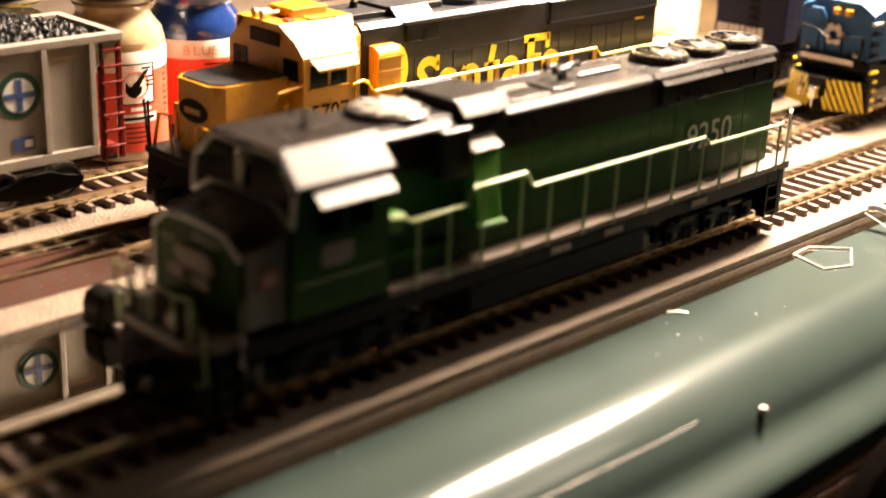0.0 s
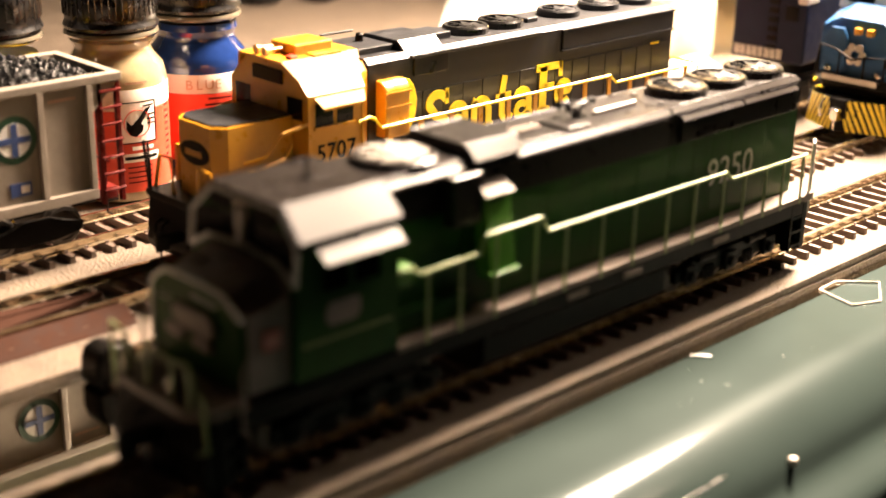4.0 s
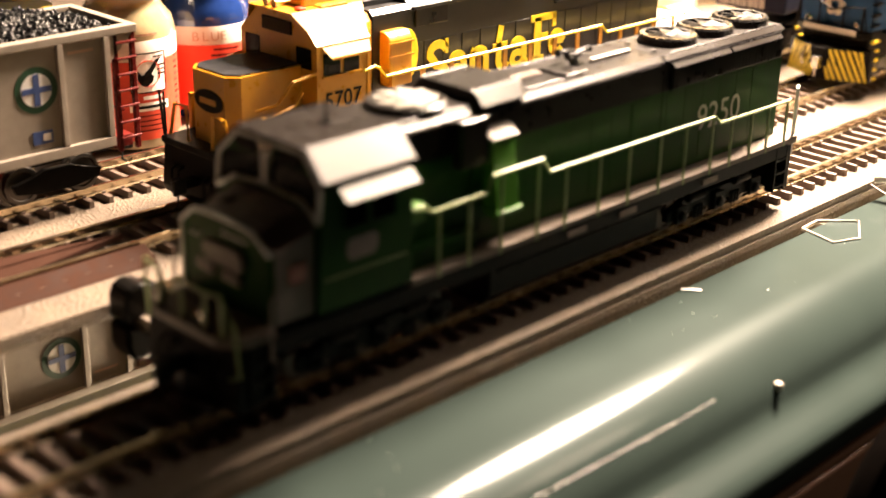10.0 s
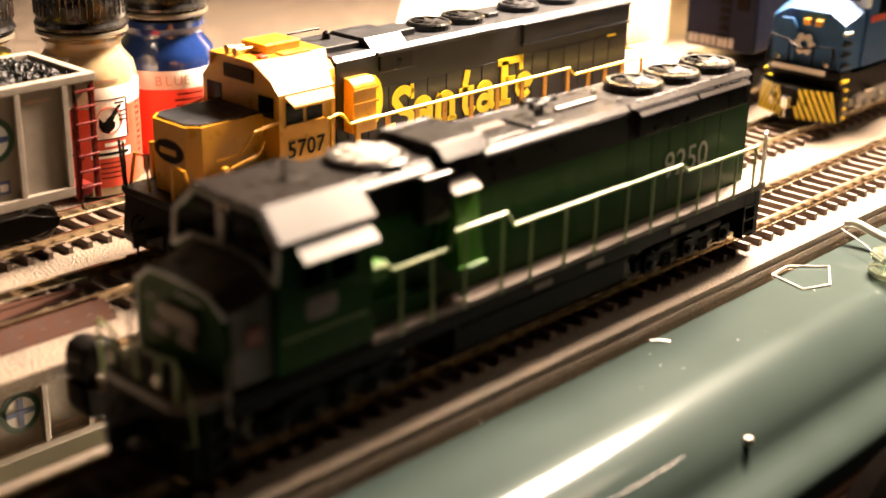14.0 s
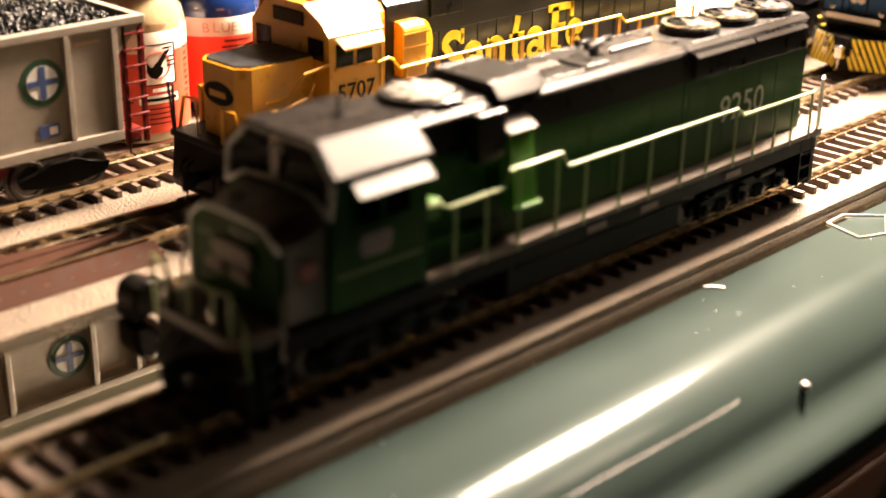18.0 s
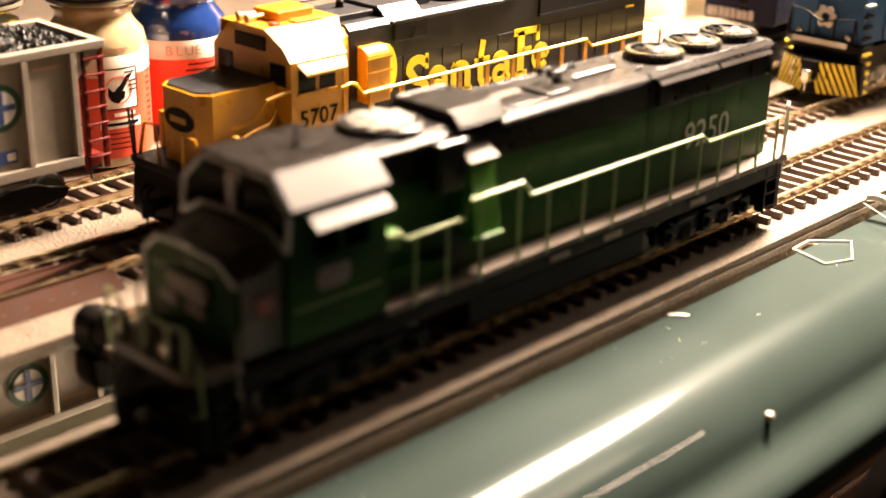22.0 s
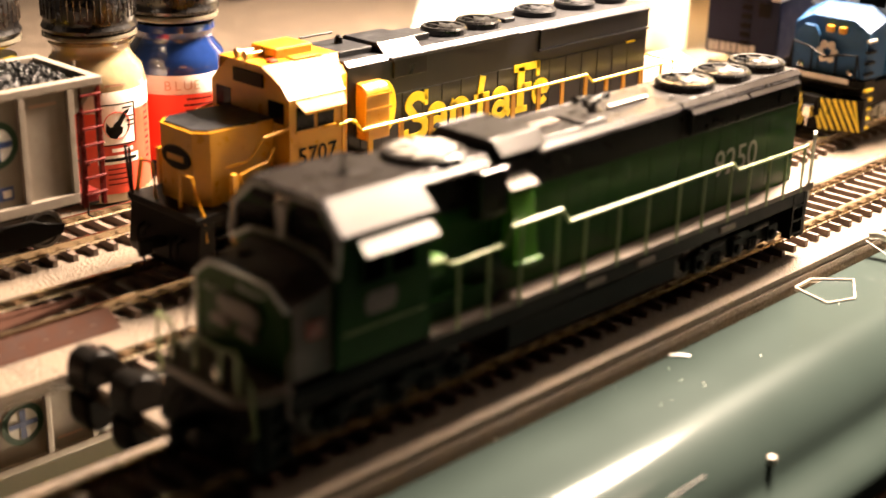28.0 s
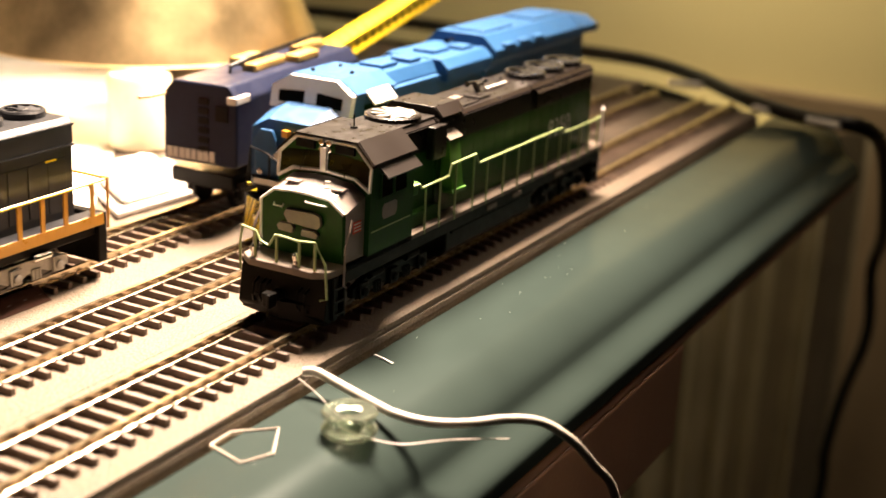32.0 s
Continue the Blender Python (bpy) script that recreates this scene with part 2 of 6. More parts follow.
class Shape:
    """A bmesh filled in millimetres, round the origin o of its thing."""

    def __init__(self, o):
        self.bm, self.o = bmesh.new(), Vector(o)

    def poly(self, verts, faces):
        vs = [self.bm.verts.new((Vector(v) - self.o) * MM) for v in verts]
        for f in faces:
            self.bm.faces.new([vs[i] for i in f])
        return vs

    def box(self, x0, x1, y0, y1, z0, z1, b=0.0):
        v = [(x, y, z) for x in (x0, x1) for y in (y0, y1) for z in (z0, z1)]
        vs = self.poly(v, [(0, 1, 3, 2), (4, 6, 7, 5), (0, 4, 5, 1), (2, 3, 7, 6), (0, 2, 6, 4), (1, 5, 7, 3)])
        if b:
            es = list({e for w in vs for e in w.link_edges})
            bmesh.ops.bevel(self.bm, geom=es, offset=b * MM, segments=2, affect="EDGES", profile=0.5)
        return self

    def prism(self, pts, axis, a, b, bev=0.0):
        """A polygon in the plane across an axis, drawn out from a to b."""
        n = len(pts)
        put = {"x": lambda p, q: (q, p[0], p[1]), "y": lambda p, q: (p[0], q, p[1]), "z": lambda p, q: (p[0], p[1], q)}[axis]
        vs = self.poly([put(p, q) for q in (a, b) for p in pts],
                       [tuple(range(n))[::-1], tuple(range(n, 2 * n))] + [(i, (i + 1) % n, n + (i + 1) % n, n + i) for i in range(n)])
        if bev:
            es = list({e for w in vs for e in w.link_edges})
            bmesh.ops.bevel(self.bm, geom=es, offset=bev * MM, segments=2, affect="EDGES", profile=0.5)
        return self

    def ring(self, rows, centre, n=24, axis="z"):
        """A body turned round an axis from rows of radius, height; closed at both ends."""
        c = Vector(centre)
        verts = []
        for r, h in rows:
            for i in range(n):
                a = 2 * math.pi * i / n
                p = {"z": (r * math.cos(a), r * math.sin(a), h), "y": (r * math.cos(a), h, r * math.sin(a)), "x": (h, r * math.cos(a), r * math.sin(a))}[axis]
                verts.append(c + Vector(p))
        faces = [(k * n + i, k * n + (i + 1) % n, (k + 1) * n + (i + 1) % n, (k + 1) * n + i) for k in range(len(rows) - 1) for i in range(n)]
        faces += [tuple(range(n))[::-1], tuple(range((len(rows) - 1) * n, len(rows) * n))]
        self.poly(verts, faces)
        return self

    def tube(self, pts, r, n=6, r2=None):
        """A wire through points."""
        pts = [Vector(p) for p in pts]
        verts = []
        for k, p in enumerate(pts):
            d = (pts[min(k + 1, len(pts) - 1)] - pts[max(k - 1, 0)]).normalized()
            side = d.cross(Vector((0, 0, 1)) if abs(d.z) < 0.95 else Vector((0, 1, 0))).normalized()
            up = side.cross(d)
            for i in range(n):
                a = 2 * math.pi * (i + 0.5) / n
                verts.append(p + r * math.cos(a) * side + (r2 or r) * math.sin(a) * up)
        faces = [(k * n + i, k * n + (i + 1) % n, (k + 1) * n + (i + 1) % n, (k + 1) * n + i) for k in range(len(pts) - 1) for i in range(n)]
        faces += [tuple(range(n))[::-1], tuple(range((len(pts) - 1) * n, len(pts) * n))]
        self.poly(verts, faces)
        return self

    def loft(self, sections):
        """Sections of equally many points, joined one to the next and closed."""
        n = len(sections[0])
        faces = [(k * n + i, k * n + (i + 1) % n, (k + 1) * n + (i + 1) % n, (k + 1) * n + i) for k in range(len(sections) - 1) for i in range(n)]
        faces += [tuple(range(n))[::-1], tuple(range((len(sections) - 1) * n, len(sections) * n))]
        self.poly([p for s in sections for p in s], faces)
        return self

    def mesh(self, name, material, smooth=False):
        bmesh.ops.recalc_face_normals(self.bm, faces=self.bm.faces)
        me = bpy.data.meshes.new(name)
        self.bm.to_mesh(me)
        self.bm.free()
        me.materials.append(material)
        if smooth:
            me.polygons.foreach_set("use_smooth", [True] * len(me.polygons))
            me.set_sharp_from_angle(angle=radians(40))
        return me


def root(name, o, label, category, group="", kind=""):
    ob = new(name)
    ob.empty_display_size = 0.01
    ob.location = Vector(o) * MM
    return tagged(ob, label, category, group, kind)


def part(name, shape, material, parent, label="", smooth=False):
    ob = new(name, shape.mesh(name, material, smooth))
    ob.parent = parent
    if label:
        ob["label"] = label
    return ob


def thing(name, shape, material, label="", category="", group="", kind="", smooth=False):
    ob = new(name, shape.mesh(name, material, smooth))
    ob.location = shape.o * MM
    return tagged(ob, label, category, group, kind)


def lettering(name, text, size, m, material, parent, label="", space=1.0, heavy=0.0):
    """Raised flat characters in the built-in font, as a mesh part; m: pose in millimetres of the thing."""
    cu = bpy.data.curves.new(name, "FONT")
    cu.body, cu.size, cu.align_x, cu.align_y, cu.extrude, cu.space_character, cu.offset = text, size, "CENTER", "CENTER", 0.04, space, heavy
    tmp = bpy.data.objects.new(name, cu)
    scene.collection.objects.link(tmp)
    dg = bpy.context.evaluated_depsgraph_get()
    me = bpy.data.meshes.new_from_object(tmp.evaluated_get(dg))
    bpy.data.objects.remove(tmp)
    me.transform(Matrix.Scale(MM, 4) @ m)
    me.materials.clear()
    me.materials.append(material)
    ob = new(name, me)
    ob.parent = parent
    if label:
        ob["label"] = label
    return ob


SIDE = Matrix.Rotation(radians(90), 4, "X")  # letters that face -y


def side_at(x, y, z, turn=0):
    return Matrix.Translation((x, y, z)) @ SIDE @ Matrix.Rotation(radians(turn), 4, "Z")


# ---- the setting ----
o0 = (0, 0, 0)
# desk top: flat, rolled over at the front, with a cove and a lip; its far end is cut on a curve
PROFILE = [(-25.5, 0), (-35, 0), (-44, 0), (-46, 0), (-48, -0.1), (-50, -0.4), (-52, -0.9), (-54, -1.6), (-56, -2.5), (-58, -3.6), (-60, -4.9), (-62, -6.5), (-63.6, -8.2), (-64.8, -10.0), (-65.6, -11.6),
           (-66.6, -12.9), (-68.2, -14.0), (-70.4, -15.0), (-73, -16.0), (-75.2, -17.1), (-76.6, -18.4), (-77.2, -20.0), (-77.3, -24)]
desk = root("table_top", (0, -92, -10), "sea-green glossy glass desk top with rolled front edge", "desk", kind="structure")
FAR = [(790, 640), (806, 300), (815, 170), (822, 110), (800, 43), (745, -20), (739, -25.5)]
t = Shape((0, -92, -10))
ends = []
for y, z in PROFILE:
    ends.append((739 - (abs(y) - 25.5) * 0.75, y, z))
top = [(-150, 640, 0)] + [(x, y, 0) for x, y in FAR] + [(-150, -25.5, 0)]
t.poly(top, [tuple(range(len(top)))])
t.poly([(x, y, 0) for x, y in FAR] + [(x, y, -20) for x, y in FAR], [(i, i + 1, len(FAR) + i + 1, len(FAR) + i) for i in range(len(FAR) - 1)])
bmesh.ops.remove_doubles(t.bm, verts=t.bm.verts, dist=0.00005)
part("mirror_sheet", t, M_MIRROR, desk, "smoked mirror glass sheet under the boards")
t = Shape((0, -92, -10))
t.poly([(-150, y, z) for y, z in PROFILE] + ends, [(i, i + 1, len(PROFILE) + i + 1, len(PROFILE) + i) for i in range(len(PROFILE) - 1)])
part("desk_surface", t, M_GLASS, desk, "sea-green glossy glass", True)
part("desk_edge", Shape((0, -92, -10)).box(-150, 694, -76.9, -60.0, -29, -24.2, 0.8), M_BROWN, desk, "brown edge strip under the glass")

board = root("roadbed", (0, 0, 0), "tan foam boards laid on the glass under the tracks", "board", kind="structure")
for box in ((-130, 690, -22.5, 18.6, 0.02, 2.1), (-130, 690, -22.0, 18.6, 2.25, 4.4), (40, 690, 18.8, 59.0, 0.02, 4.4), (-130, 730, 59.2, 330, 0.02, 4.4), (-130, 780, 330.3, 640, 0.02, 4.0)):
    part("foam_board", Shape(o0).box(*box), M_CORK, board)

tile = Shape((0, 38, 1.3))
tile.box(-128, 38, 19.2, 58.6, 0.05, 2.5, 0.2)
thing("mirror_tile", tile, M_MIRROR, "smoked mirror glass tile lying between the boards", "glass tile")

w = Shape(o0)
w.box(-1500, 1900, 660, 680, -740, 1600)
thing("wall_back", w, M_WALLB, "pale painted wall behind the desk", "wall", kind="structure")
w = Shape(o0)
w.box(1180, 1200, -1900, 660, -740, 1600)
thing("wall_end", w, M_WALL, "olive cream painted wall beyond the desk's end", "wall", kind="structure")
w = Shape(o0)
w.box(1166, 1179.5, -1890, 650, -740, -74, 2)
thing("baseboard", w, M_SHELF, "tan wooden panel along the foot of the wall", "baseboard", kind="structure")
w = Shape(o0)
w.box(-1520, -1500, -1900, 660, -740, 1600)
thing("wall_west", w, M_PANEL, "dark brown panelled wall", "wall", kind="structure")
w = Shape(o0)
w.box(-1500, 1900, -1920, -1900, -740, 1600)
thing("wall_front", w, M_PANEL, "dark brown panelled wall", "wall", kind="structure")
w = Shape(o0)
w.box(-1500, 1900, -1900, 680, -760, -740)
thing("floor", w, M_DARK, "dark carpeted floor", "floor", kind="structure")
w = Shape(o0)
w.box(-1500, 1900, -1900, 680, 1600, 1620)
thing("ceiling", w, M_PANEL, "dark timber ceiling", "ceiling", kind="structure")


def shared_tie():
    s = Shape(o0)
    s.prism([(-0.82, 0), (0.82, 0), (0.70, 2.0), (-0.70, 2.0)], "y", -13.6, 13.6)
    for y in (-9.6, -7.0, 7.0, 9.6):
        s.box(-0.5, 0.5, y - 0.35, y + 0.35, 2.0, 2.6)
    return s.mesh("tie", M_TIE)


TIE = shared_tie()


def track(y, x0, x1, label, phase=0.0):
    """A straight track: two rails and its ties."""
    tr = root("railway_track", (x0, y, 4.4), label, "railway track", "parallel model tracks")
    for side in (-1, 1):
        s = Shape((x0, y, 4.4))
        c = y + side * 8.6
        pro = [(c - 1.1, 6.4), (c + 1.1, 6.4), (c + 1.1, 6.8), (c + 0.35, 7.1), (c + 0.35, 8.1), (c + 0.6, 8.3), (c + 0.6, 9.0), (c - 0.6, 9.0), (c - 0.6, 8.3), (c - 0.35, 8.1), (c - 0.35, 7.1), (c - 1.1, 6.8)]
        s.prism(pro, "x", x0, x1)
        part("rail", s, M_RAIL, tr, "bright nickel rail")
    k = 0
    x = x0 + 2 + phase
    while x < x1 - 1:
        ob = new("tie", TIE)
        ob.parent = tr
        ob.location = ((x - x0) * MM, 0, 0)
        x += 6.45
        k += 1
    return tr


track(0, -128, 690, "nickel-silver model track along the desk's front on brown plastic ties")
track(44.3, 41, 690, "nickel-silver model siding with brown ties that ends at a bumper", 3)
track(88.6, -128, 700, "nickel-silver model track under the yellow and blue-black locomotive", 1)
track(133, -128, 268, "nickel-silver model track under the grey coal hopper", 4)

# ---- rolling stock: shared pieces ----


def truck(o, cx, cy, half, parent, material, name="truck"):
    """A three-axle truck: sideframes with springs and bearing boxes, brake cylinders, and axles with wheels that turn."""
    tr = root(name, (0, 0, 0), "", "")
    tr.parent = parent
    axles = []
    for side in (-1, 1):
        s = Shape(o)
        y0, y1 = sorted((cy + side * 12.2, cy + side * 14.2))
        s.prism([(cx - half - 5, 16.5), (cx - half + 3, 18.6), (cx + half - 3, 18.6), (cx + half + 5, 16.5), (cx + half + 5, 13.5), (cx + half - 3, 13.2), (cx + half - 6, 14.8),
                 (cx + 5, 14.6), (cx + 3, 13.0), (cx - 3, 13.0), (cx - 5, 14.6), (cx - half + 6, 14.8), (cx - half + 3, 13.2), (cx - half - 5, 13.5)], "y", y0, y1, 0.25)
        part("sideframe", s, material, tr)
        yy = cy + side * 14.4
        for k in (-1, 0, 1):
            s = Shape(o)
            s.box(cx + k * half - 2.3, cx + k * half + 2.3, min(yy, yy + side * 1.0), max(yy, yy + side * 1.0), 12.6, 17.6, 0.3)
            s.ring([(1.5, 0), (1.5, 0.8), (0.7, 1.1)] if side > 0 else [(1.5, 0), (1.5, -0.8), (0.7, -1.1)], (cx + k * half, yy + side * 0.9, 14.7), 12, "y")
            part("bearing_box", s, material, tr)
        for k in (-0.5, 0.5):
            s = Shape(o)
            for q in (-1.4, 0, 1.4):
                s.ring([(0.6, 12.2), (0.6, 15.6)], (cx + k * half + q, yy, 0), 8)
            part("spring", s, material, tr)
        for k in (-0.62, 0.62):
            s = Shape(o)
            s.ring([(1.2, -4), (1.35, -3.4), (1.35, 3.0), (0.8, 3.6), (0.5, 4.4)], (cx + k * half, yy + side * 0.4, 19.0), 12, "x")
            part("brake_cylinder", s, M_STEEL if material == M_SILVER else material, tr)
    for k in (-1, 0, 1):
        ax = new("axle", Shape((cx + k * half, cy, 14.75)).ring([(1.0, -9), (1.0, 9)], (cx + k * half, cy, 14.75), 8, "y").mesh("axle", M_BLACK))
        ax.parent = parent
        ax.location = (Vector((cx + k * half, cy, 14.75)) - Vector(o)) * MM
        axles.append(ax)
        for side in (-1, 1):
            s = Shape((cx + k * half, cy, 14.75))
            d = 1 if side > 0 else -1
            s.ring([(5.0, d * 7.2), (6.4, d * 7.2), (6.4, d * 7.9), (5.7, d * 8.1), (5.6, d * 9.9), (4.6, d * 9.9), (4.4, d * 9.4), (1.6, d * 9.3), (1.4, d * 10.2)], (cx + k * half, cy, 14.75), 20, "y")
            part("wheel", s, M_WHEEL, ax)
    return tr, axles


def coupler(o, x, y, d, parent, material):
    s = Shape(o)
    s.box(*sorted((x, x + d * 6)), y - 1.6, y + 1.6, 16.2, 18.6, 0.3)
    s.box(*sorted((x + d * 5.5, x + d * 8.5)), y - 2.4, y + 1.2, 15.2, 19.6, 0.5)
    s.box(*sorted((x + d * 7.6, x + d * 9.6)), y - 2.4, y - 1.2, 15.2, 19.6, 0.3)
    s.tube([(x + d * 7, y, 15.4), (x + d * 7, y, 11.5), (x + d * 8.5, y, 10.6)], 0.3)
    return part("coupler", s, material, parent)


def fan(o, x, y, z, r, parent, material, blades=None, low=1.0):
    f = part("fan_housing", Shape(o).ring([(r, 0), (r, 1.7 * low), (r * 0.93, 2.3 * low), (r * 0.80, 2.2 * low), (r * 0.78, 1.3), (0.2, 1.3)], (x, y, z), 28), material, parent)
    if low < 1:
        part("fan_screen", Shape(o).ring([(r * 0.77, 1.32), (r * 0.77, 1.45)], (x, y, z), 28), M_ROOF, f)
    part("fan_hub", Shape(o).ring([(r * 0.26, 1.32), (r * 0.26, 2.0), (r * 0.15, 2.2)], (x, y, z), 14), blades or material, f)
    for k in range(8):
        a = 2 * math.pi * k / 8
        c, q = math.cos(a), math.sin(a)
        w2 = 0.16 * r
        s = Shape(o)
        s.loft([[(x + c * r * 0.27 - q * w2 * u, y + q * r * 0.27 + c * w2 * u, z + h + 0.25 * u) for u, h in ((-1, 1.6), (1, 1.6), (1, 1.78), (-1, 1.78))],
                [(x + c * r * 0.77 - q * w2 * 1.5 * u, y + q * r * 0.77 + c * w2 * 1.5 * u, z + h + 0.3 * u) for u, h in ((-1, 1.65), (1, 1.65), (1, 1.8), (-1, 1.8))]])
        part("fan_blade", s, blades or material, f)
    return f


# ---- green road locomotive ----
GO = (120, 0, 9)
loco = root("diesel_locomotive", GO, "green and black model diesel locomotive with pale handrails and grey nose", "locomotive")


def build_green():
    o = GO
    L = loco
    # frame, walkway, pilots
    s = Shape(o).box(26, 219, -13.2, 13.2, 19.5, 24.6, 0.4)
    frame_ob = part("underframe", s, M_BLACK, L)
    for side in (-1, 1):
        y0, y1 = sorted((side * 10.7, side * 16.4))
        part("walkway", Shape(o).box(67.8, 219, y0, y1, 24.7, 26.2, 0.2), M_WALK, L, "dusty grey-brown walkway")
        y0, y1 = sorted((side * 15.6, side * 16.2))
        part("side_sill", Shape(o).box(30, 219, y0, y1, 21.0, 24.6), M_BLACK, L)
        for x in (140, 176, 120):
            y0, y1 = sorted((side * 16.2, side * 16.7))
            part("sill_step", Shape(o).box(x, x + 7, y0, y1, 22.0, 23.6, 0.15), M_WALK, L)
    part("front_platform", Shape(o).prism([(19.5, -11), (23, -15.5), (31, -16), (31, 16), (23, 15.5), (19.5, 11)], "z", 24.0, 26.3, 0.5), M_WALK, L, "grey anticlimber platform with worn lip")
    part("front_pilot", Shape(o).prism([(22, 10.2), (20.5, 12), (22.5, 24), (28, 24), (28, 10.2)], "y", -15.4, 15.4, 0.5), M_BLACK, L)
    part("plow", Shape(o).prism([(19.0, 0), (22.0, -15), (24.0, -15), (24.0, 15), (22.0, 15)], "z", 9.6, 15.5, 0.3), M_BLACK, L)
    part("rear_platform", Shape(o).box(217, 224, -16, 16, 23.8, 26.3, 0.4), M_WALK, L)
    part("rear_pilot", Shape(o).box(218, 222.5, -15.4, 15.4, 10.2, 23.8, 0.5), M_BLACK, L)
    coupler(o, 21, 0, -1, L, M_BLACK)
    coupler(o, 222, 0, 1, L, M_BLACK)
    for x0, d in ((24, 1), (213, 1)):
        for side in (-1, 1):
            st = Shape(o)
            y0, y1 = sorted((side * 13.4, side * 16.3))
            for z in (12.0, 16.0, 20.0):
                st.box(x0 + 0.5, x0 + 5.5, y0, y1, z, z + 0.6)
            st.box(x0, x0 + 0.6, y0, y1, 11, 24)
            st.box(x0 + 5.5, x0 + 6.1, y0, y1, 11, 24)
            part("step_well", st, M_BLACK, L)
    for y in (-9, -6.5, 6.5, 9, 4.6):
        h = Shape(o)
        h.tube([(22, y, 20), (19.8, y, 19), (19.2, y * 1.02, 15.5), (20.4, y * 1.05, 13.2)], 0.4)
        part("air_hose", h, M_BLACK, L)
    # nose
    nose_front = [(-14.2, 26.3), (14.2, 26.3), (14.2, 41.2), (9.5, 44.9), (3, 45.6), (-3, 45.6), (-9.5, 44.9), (-14.2, 41.2)]
    back = [(-15.0, 26.3), (15.0, 26.3), (15.0, 44.6), (10.5, 47.8), (3, 48.6), (-3, 48.6), (-10.5, 47.8), (-15.0, 44.6)]
    mid = [(y * 1.03, z) for y, z in nose_front]
    s = Shape(o)
    s.loft([[(29.3 + abs(y) * 0.10, y, z) for y, z in nose_front], [(31.8, y, z) for y, z in mid]])
    part("nose_door_panel", s, M_GREEN, L, "dark green nose front", True)
    s = Shape(o)
    s.loft([[(31.9, y, z + 0.15 if z > 30 else z) for y, z in mid], [(41.5, y, z) for y, z in back]])
    nose = part("nose_hood", s, M_NOSE, L, "pale grey short hood", False)
    rim = Shape(o)
    rim.tube([(30.7, 14.6, 27), (30.7, 14.6, 41.4), (30.4, 9.7, 45.2), (29.9, 3, 45.9), (29.9, -3, 45.9), (30.4, -9.7, 45.2), (30.7, -14.6, 41.4)], 0.55, 8)
    part("nose_trim", rim, M_WHITE, L, "white painted nose edge")
    # plain emblem on the nose: two pale blocks
    e = Shape(o)
    e.prism([(3.6, 36.4), (-6.8, 35.8), (-8.0, 37.2), (-7.6, 39.8), (-6.0, 40.6), (4.2, 40.4), (5.2, 38.8)], "x", 28.6, 29.9, 0.2)
    e.prism([(7.0, 33.4), (2.2, 33.2), (1.6, 34.9), (2.6, 36.0), (6.6, 35.9), (7.6, 34.8)], "x", 28.7, 29.9, 0.2)
    e.prism([(-1.0, 33.0), (-6.4, 32.8), (-7.0, 34.2), (-5.8, 35.2), (-1.4, 35.2)], "x", 28.7, 29.9, 0.2)
    part("emblem", e, M_NOSE, L, "plain pale grey emblem shapes")
    g = Shape(o)
    g.tube([(29.0, -2.5, 44.0), (28.4, -2.5, 43.8), (28.4, -9.5, 43.6), (29.2, -9.5, 43.4)], 0.25)
    g.tube([(29.0, 8.6, 41.6), (28.4, 8.6, 41.0), (28.4, 5.4, 40.9), (29.0, 5.4, 41.6)], 0.25)
    part("grab_iron", g, M_WHITE, L)
    h = Shape(o)
    h.box(35, 38.5, -11, -7, 46.6, 47.1, 0.1)
    h.box(34.5, 37.5, 4, 9, 46.9, 47.4, 0.1)
    h.tube([(36, -4, 47.5), (36, -4.4, 48.6), (37, -5.6, 48.4)], 0.3)
    part("nose_hatch", h, M_NOSE, nose)
    fl = Shape(o)
    fl.box(35.2, 39.4, -15.25, -14.9, 34.6, 38.0)
    part("flag_patch", fl, M_LABELR, nose, "small red and white flag patch")
    fl = Shape(o)
    for z in (35.2, 36.2, 37.2):
        fl.box(35.3, 39.3, -15.32, -15.2, z, z + 0.35)
    part("flag_stripe", fl, M_WHITE, nose)
    # cab
    sec = [(-16.5, 26.3), (16.5, 26.3), (16.5, 53.6), (10.8, 59.4), (-10.8, 59.4), (-16.5, 53.6)]
    s = Shape(o)
    s.loft([[(41.6 + max(0, z - 44) * 0.10, y, z) for y, z in sec], [(67.5, y, z) for y, z in sec]])
    cab = part("cab_body", s, M_GREEN, L, "dark green cab")
    r = Shape(o)
    rs = [(-17.2, 53.2), (-17.2, 54.0), (-11.0, 60.1), (11.0, 60.1), (17.2, 54.0), (17.2, 53.2), (10.9, 59.5), (-10.9, 59.5)]
    r.loft([[(41.8 + (z - 53) * 0.12, y, z) for y, z in rs], [(68.2, y, z) for y, z in rs]])
    roof = part("cab_roof", r, M_ROOF, L, "matt black-brown cab roof")
    for side in (-1, 1):
        sl = Shape(o)
        q = [(side * 17.2, 54.05), (side * 11.1, 60.05), (side * 11.1, 60.35), (side * 17.2, 54.35)]
        sl.loft([[(42.4 + (z - 53) * 0.12, y, z) for y, z in q], [(67.8, y, z) for y, z in q]])
        part("roof_slope", sl, M_SATIN, roof, "satin sloped roof panel")
    v = Shape(o)
    v.tube([(58, 0, 60), (58, 0, 64.5)], 0.3)
    v.ring([(1.2, 60), (1.1, 60.6)], (58, 0, 0), 10)
    part("antenna", v, M_BLACK, roof)
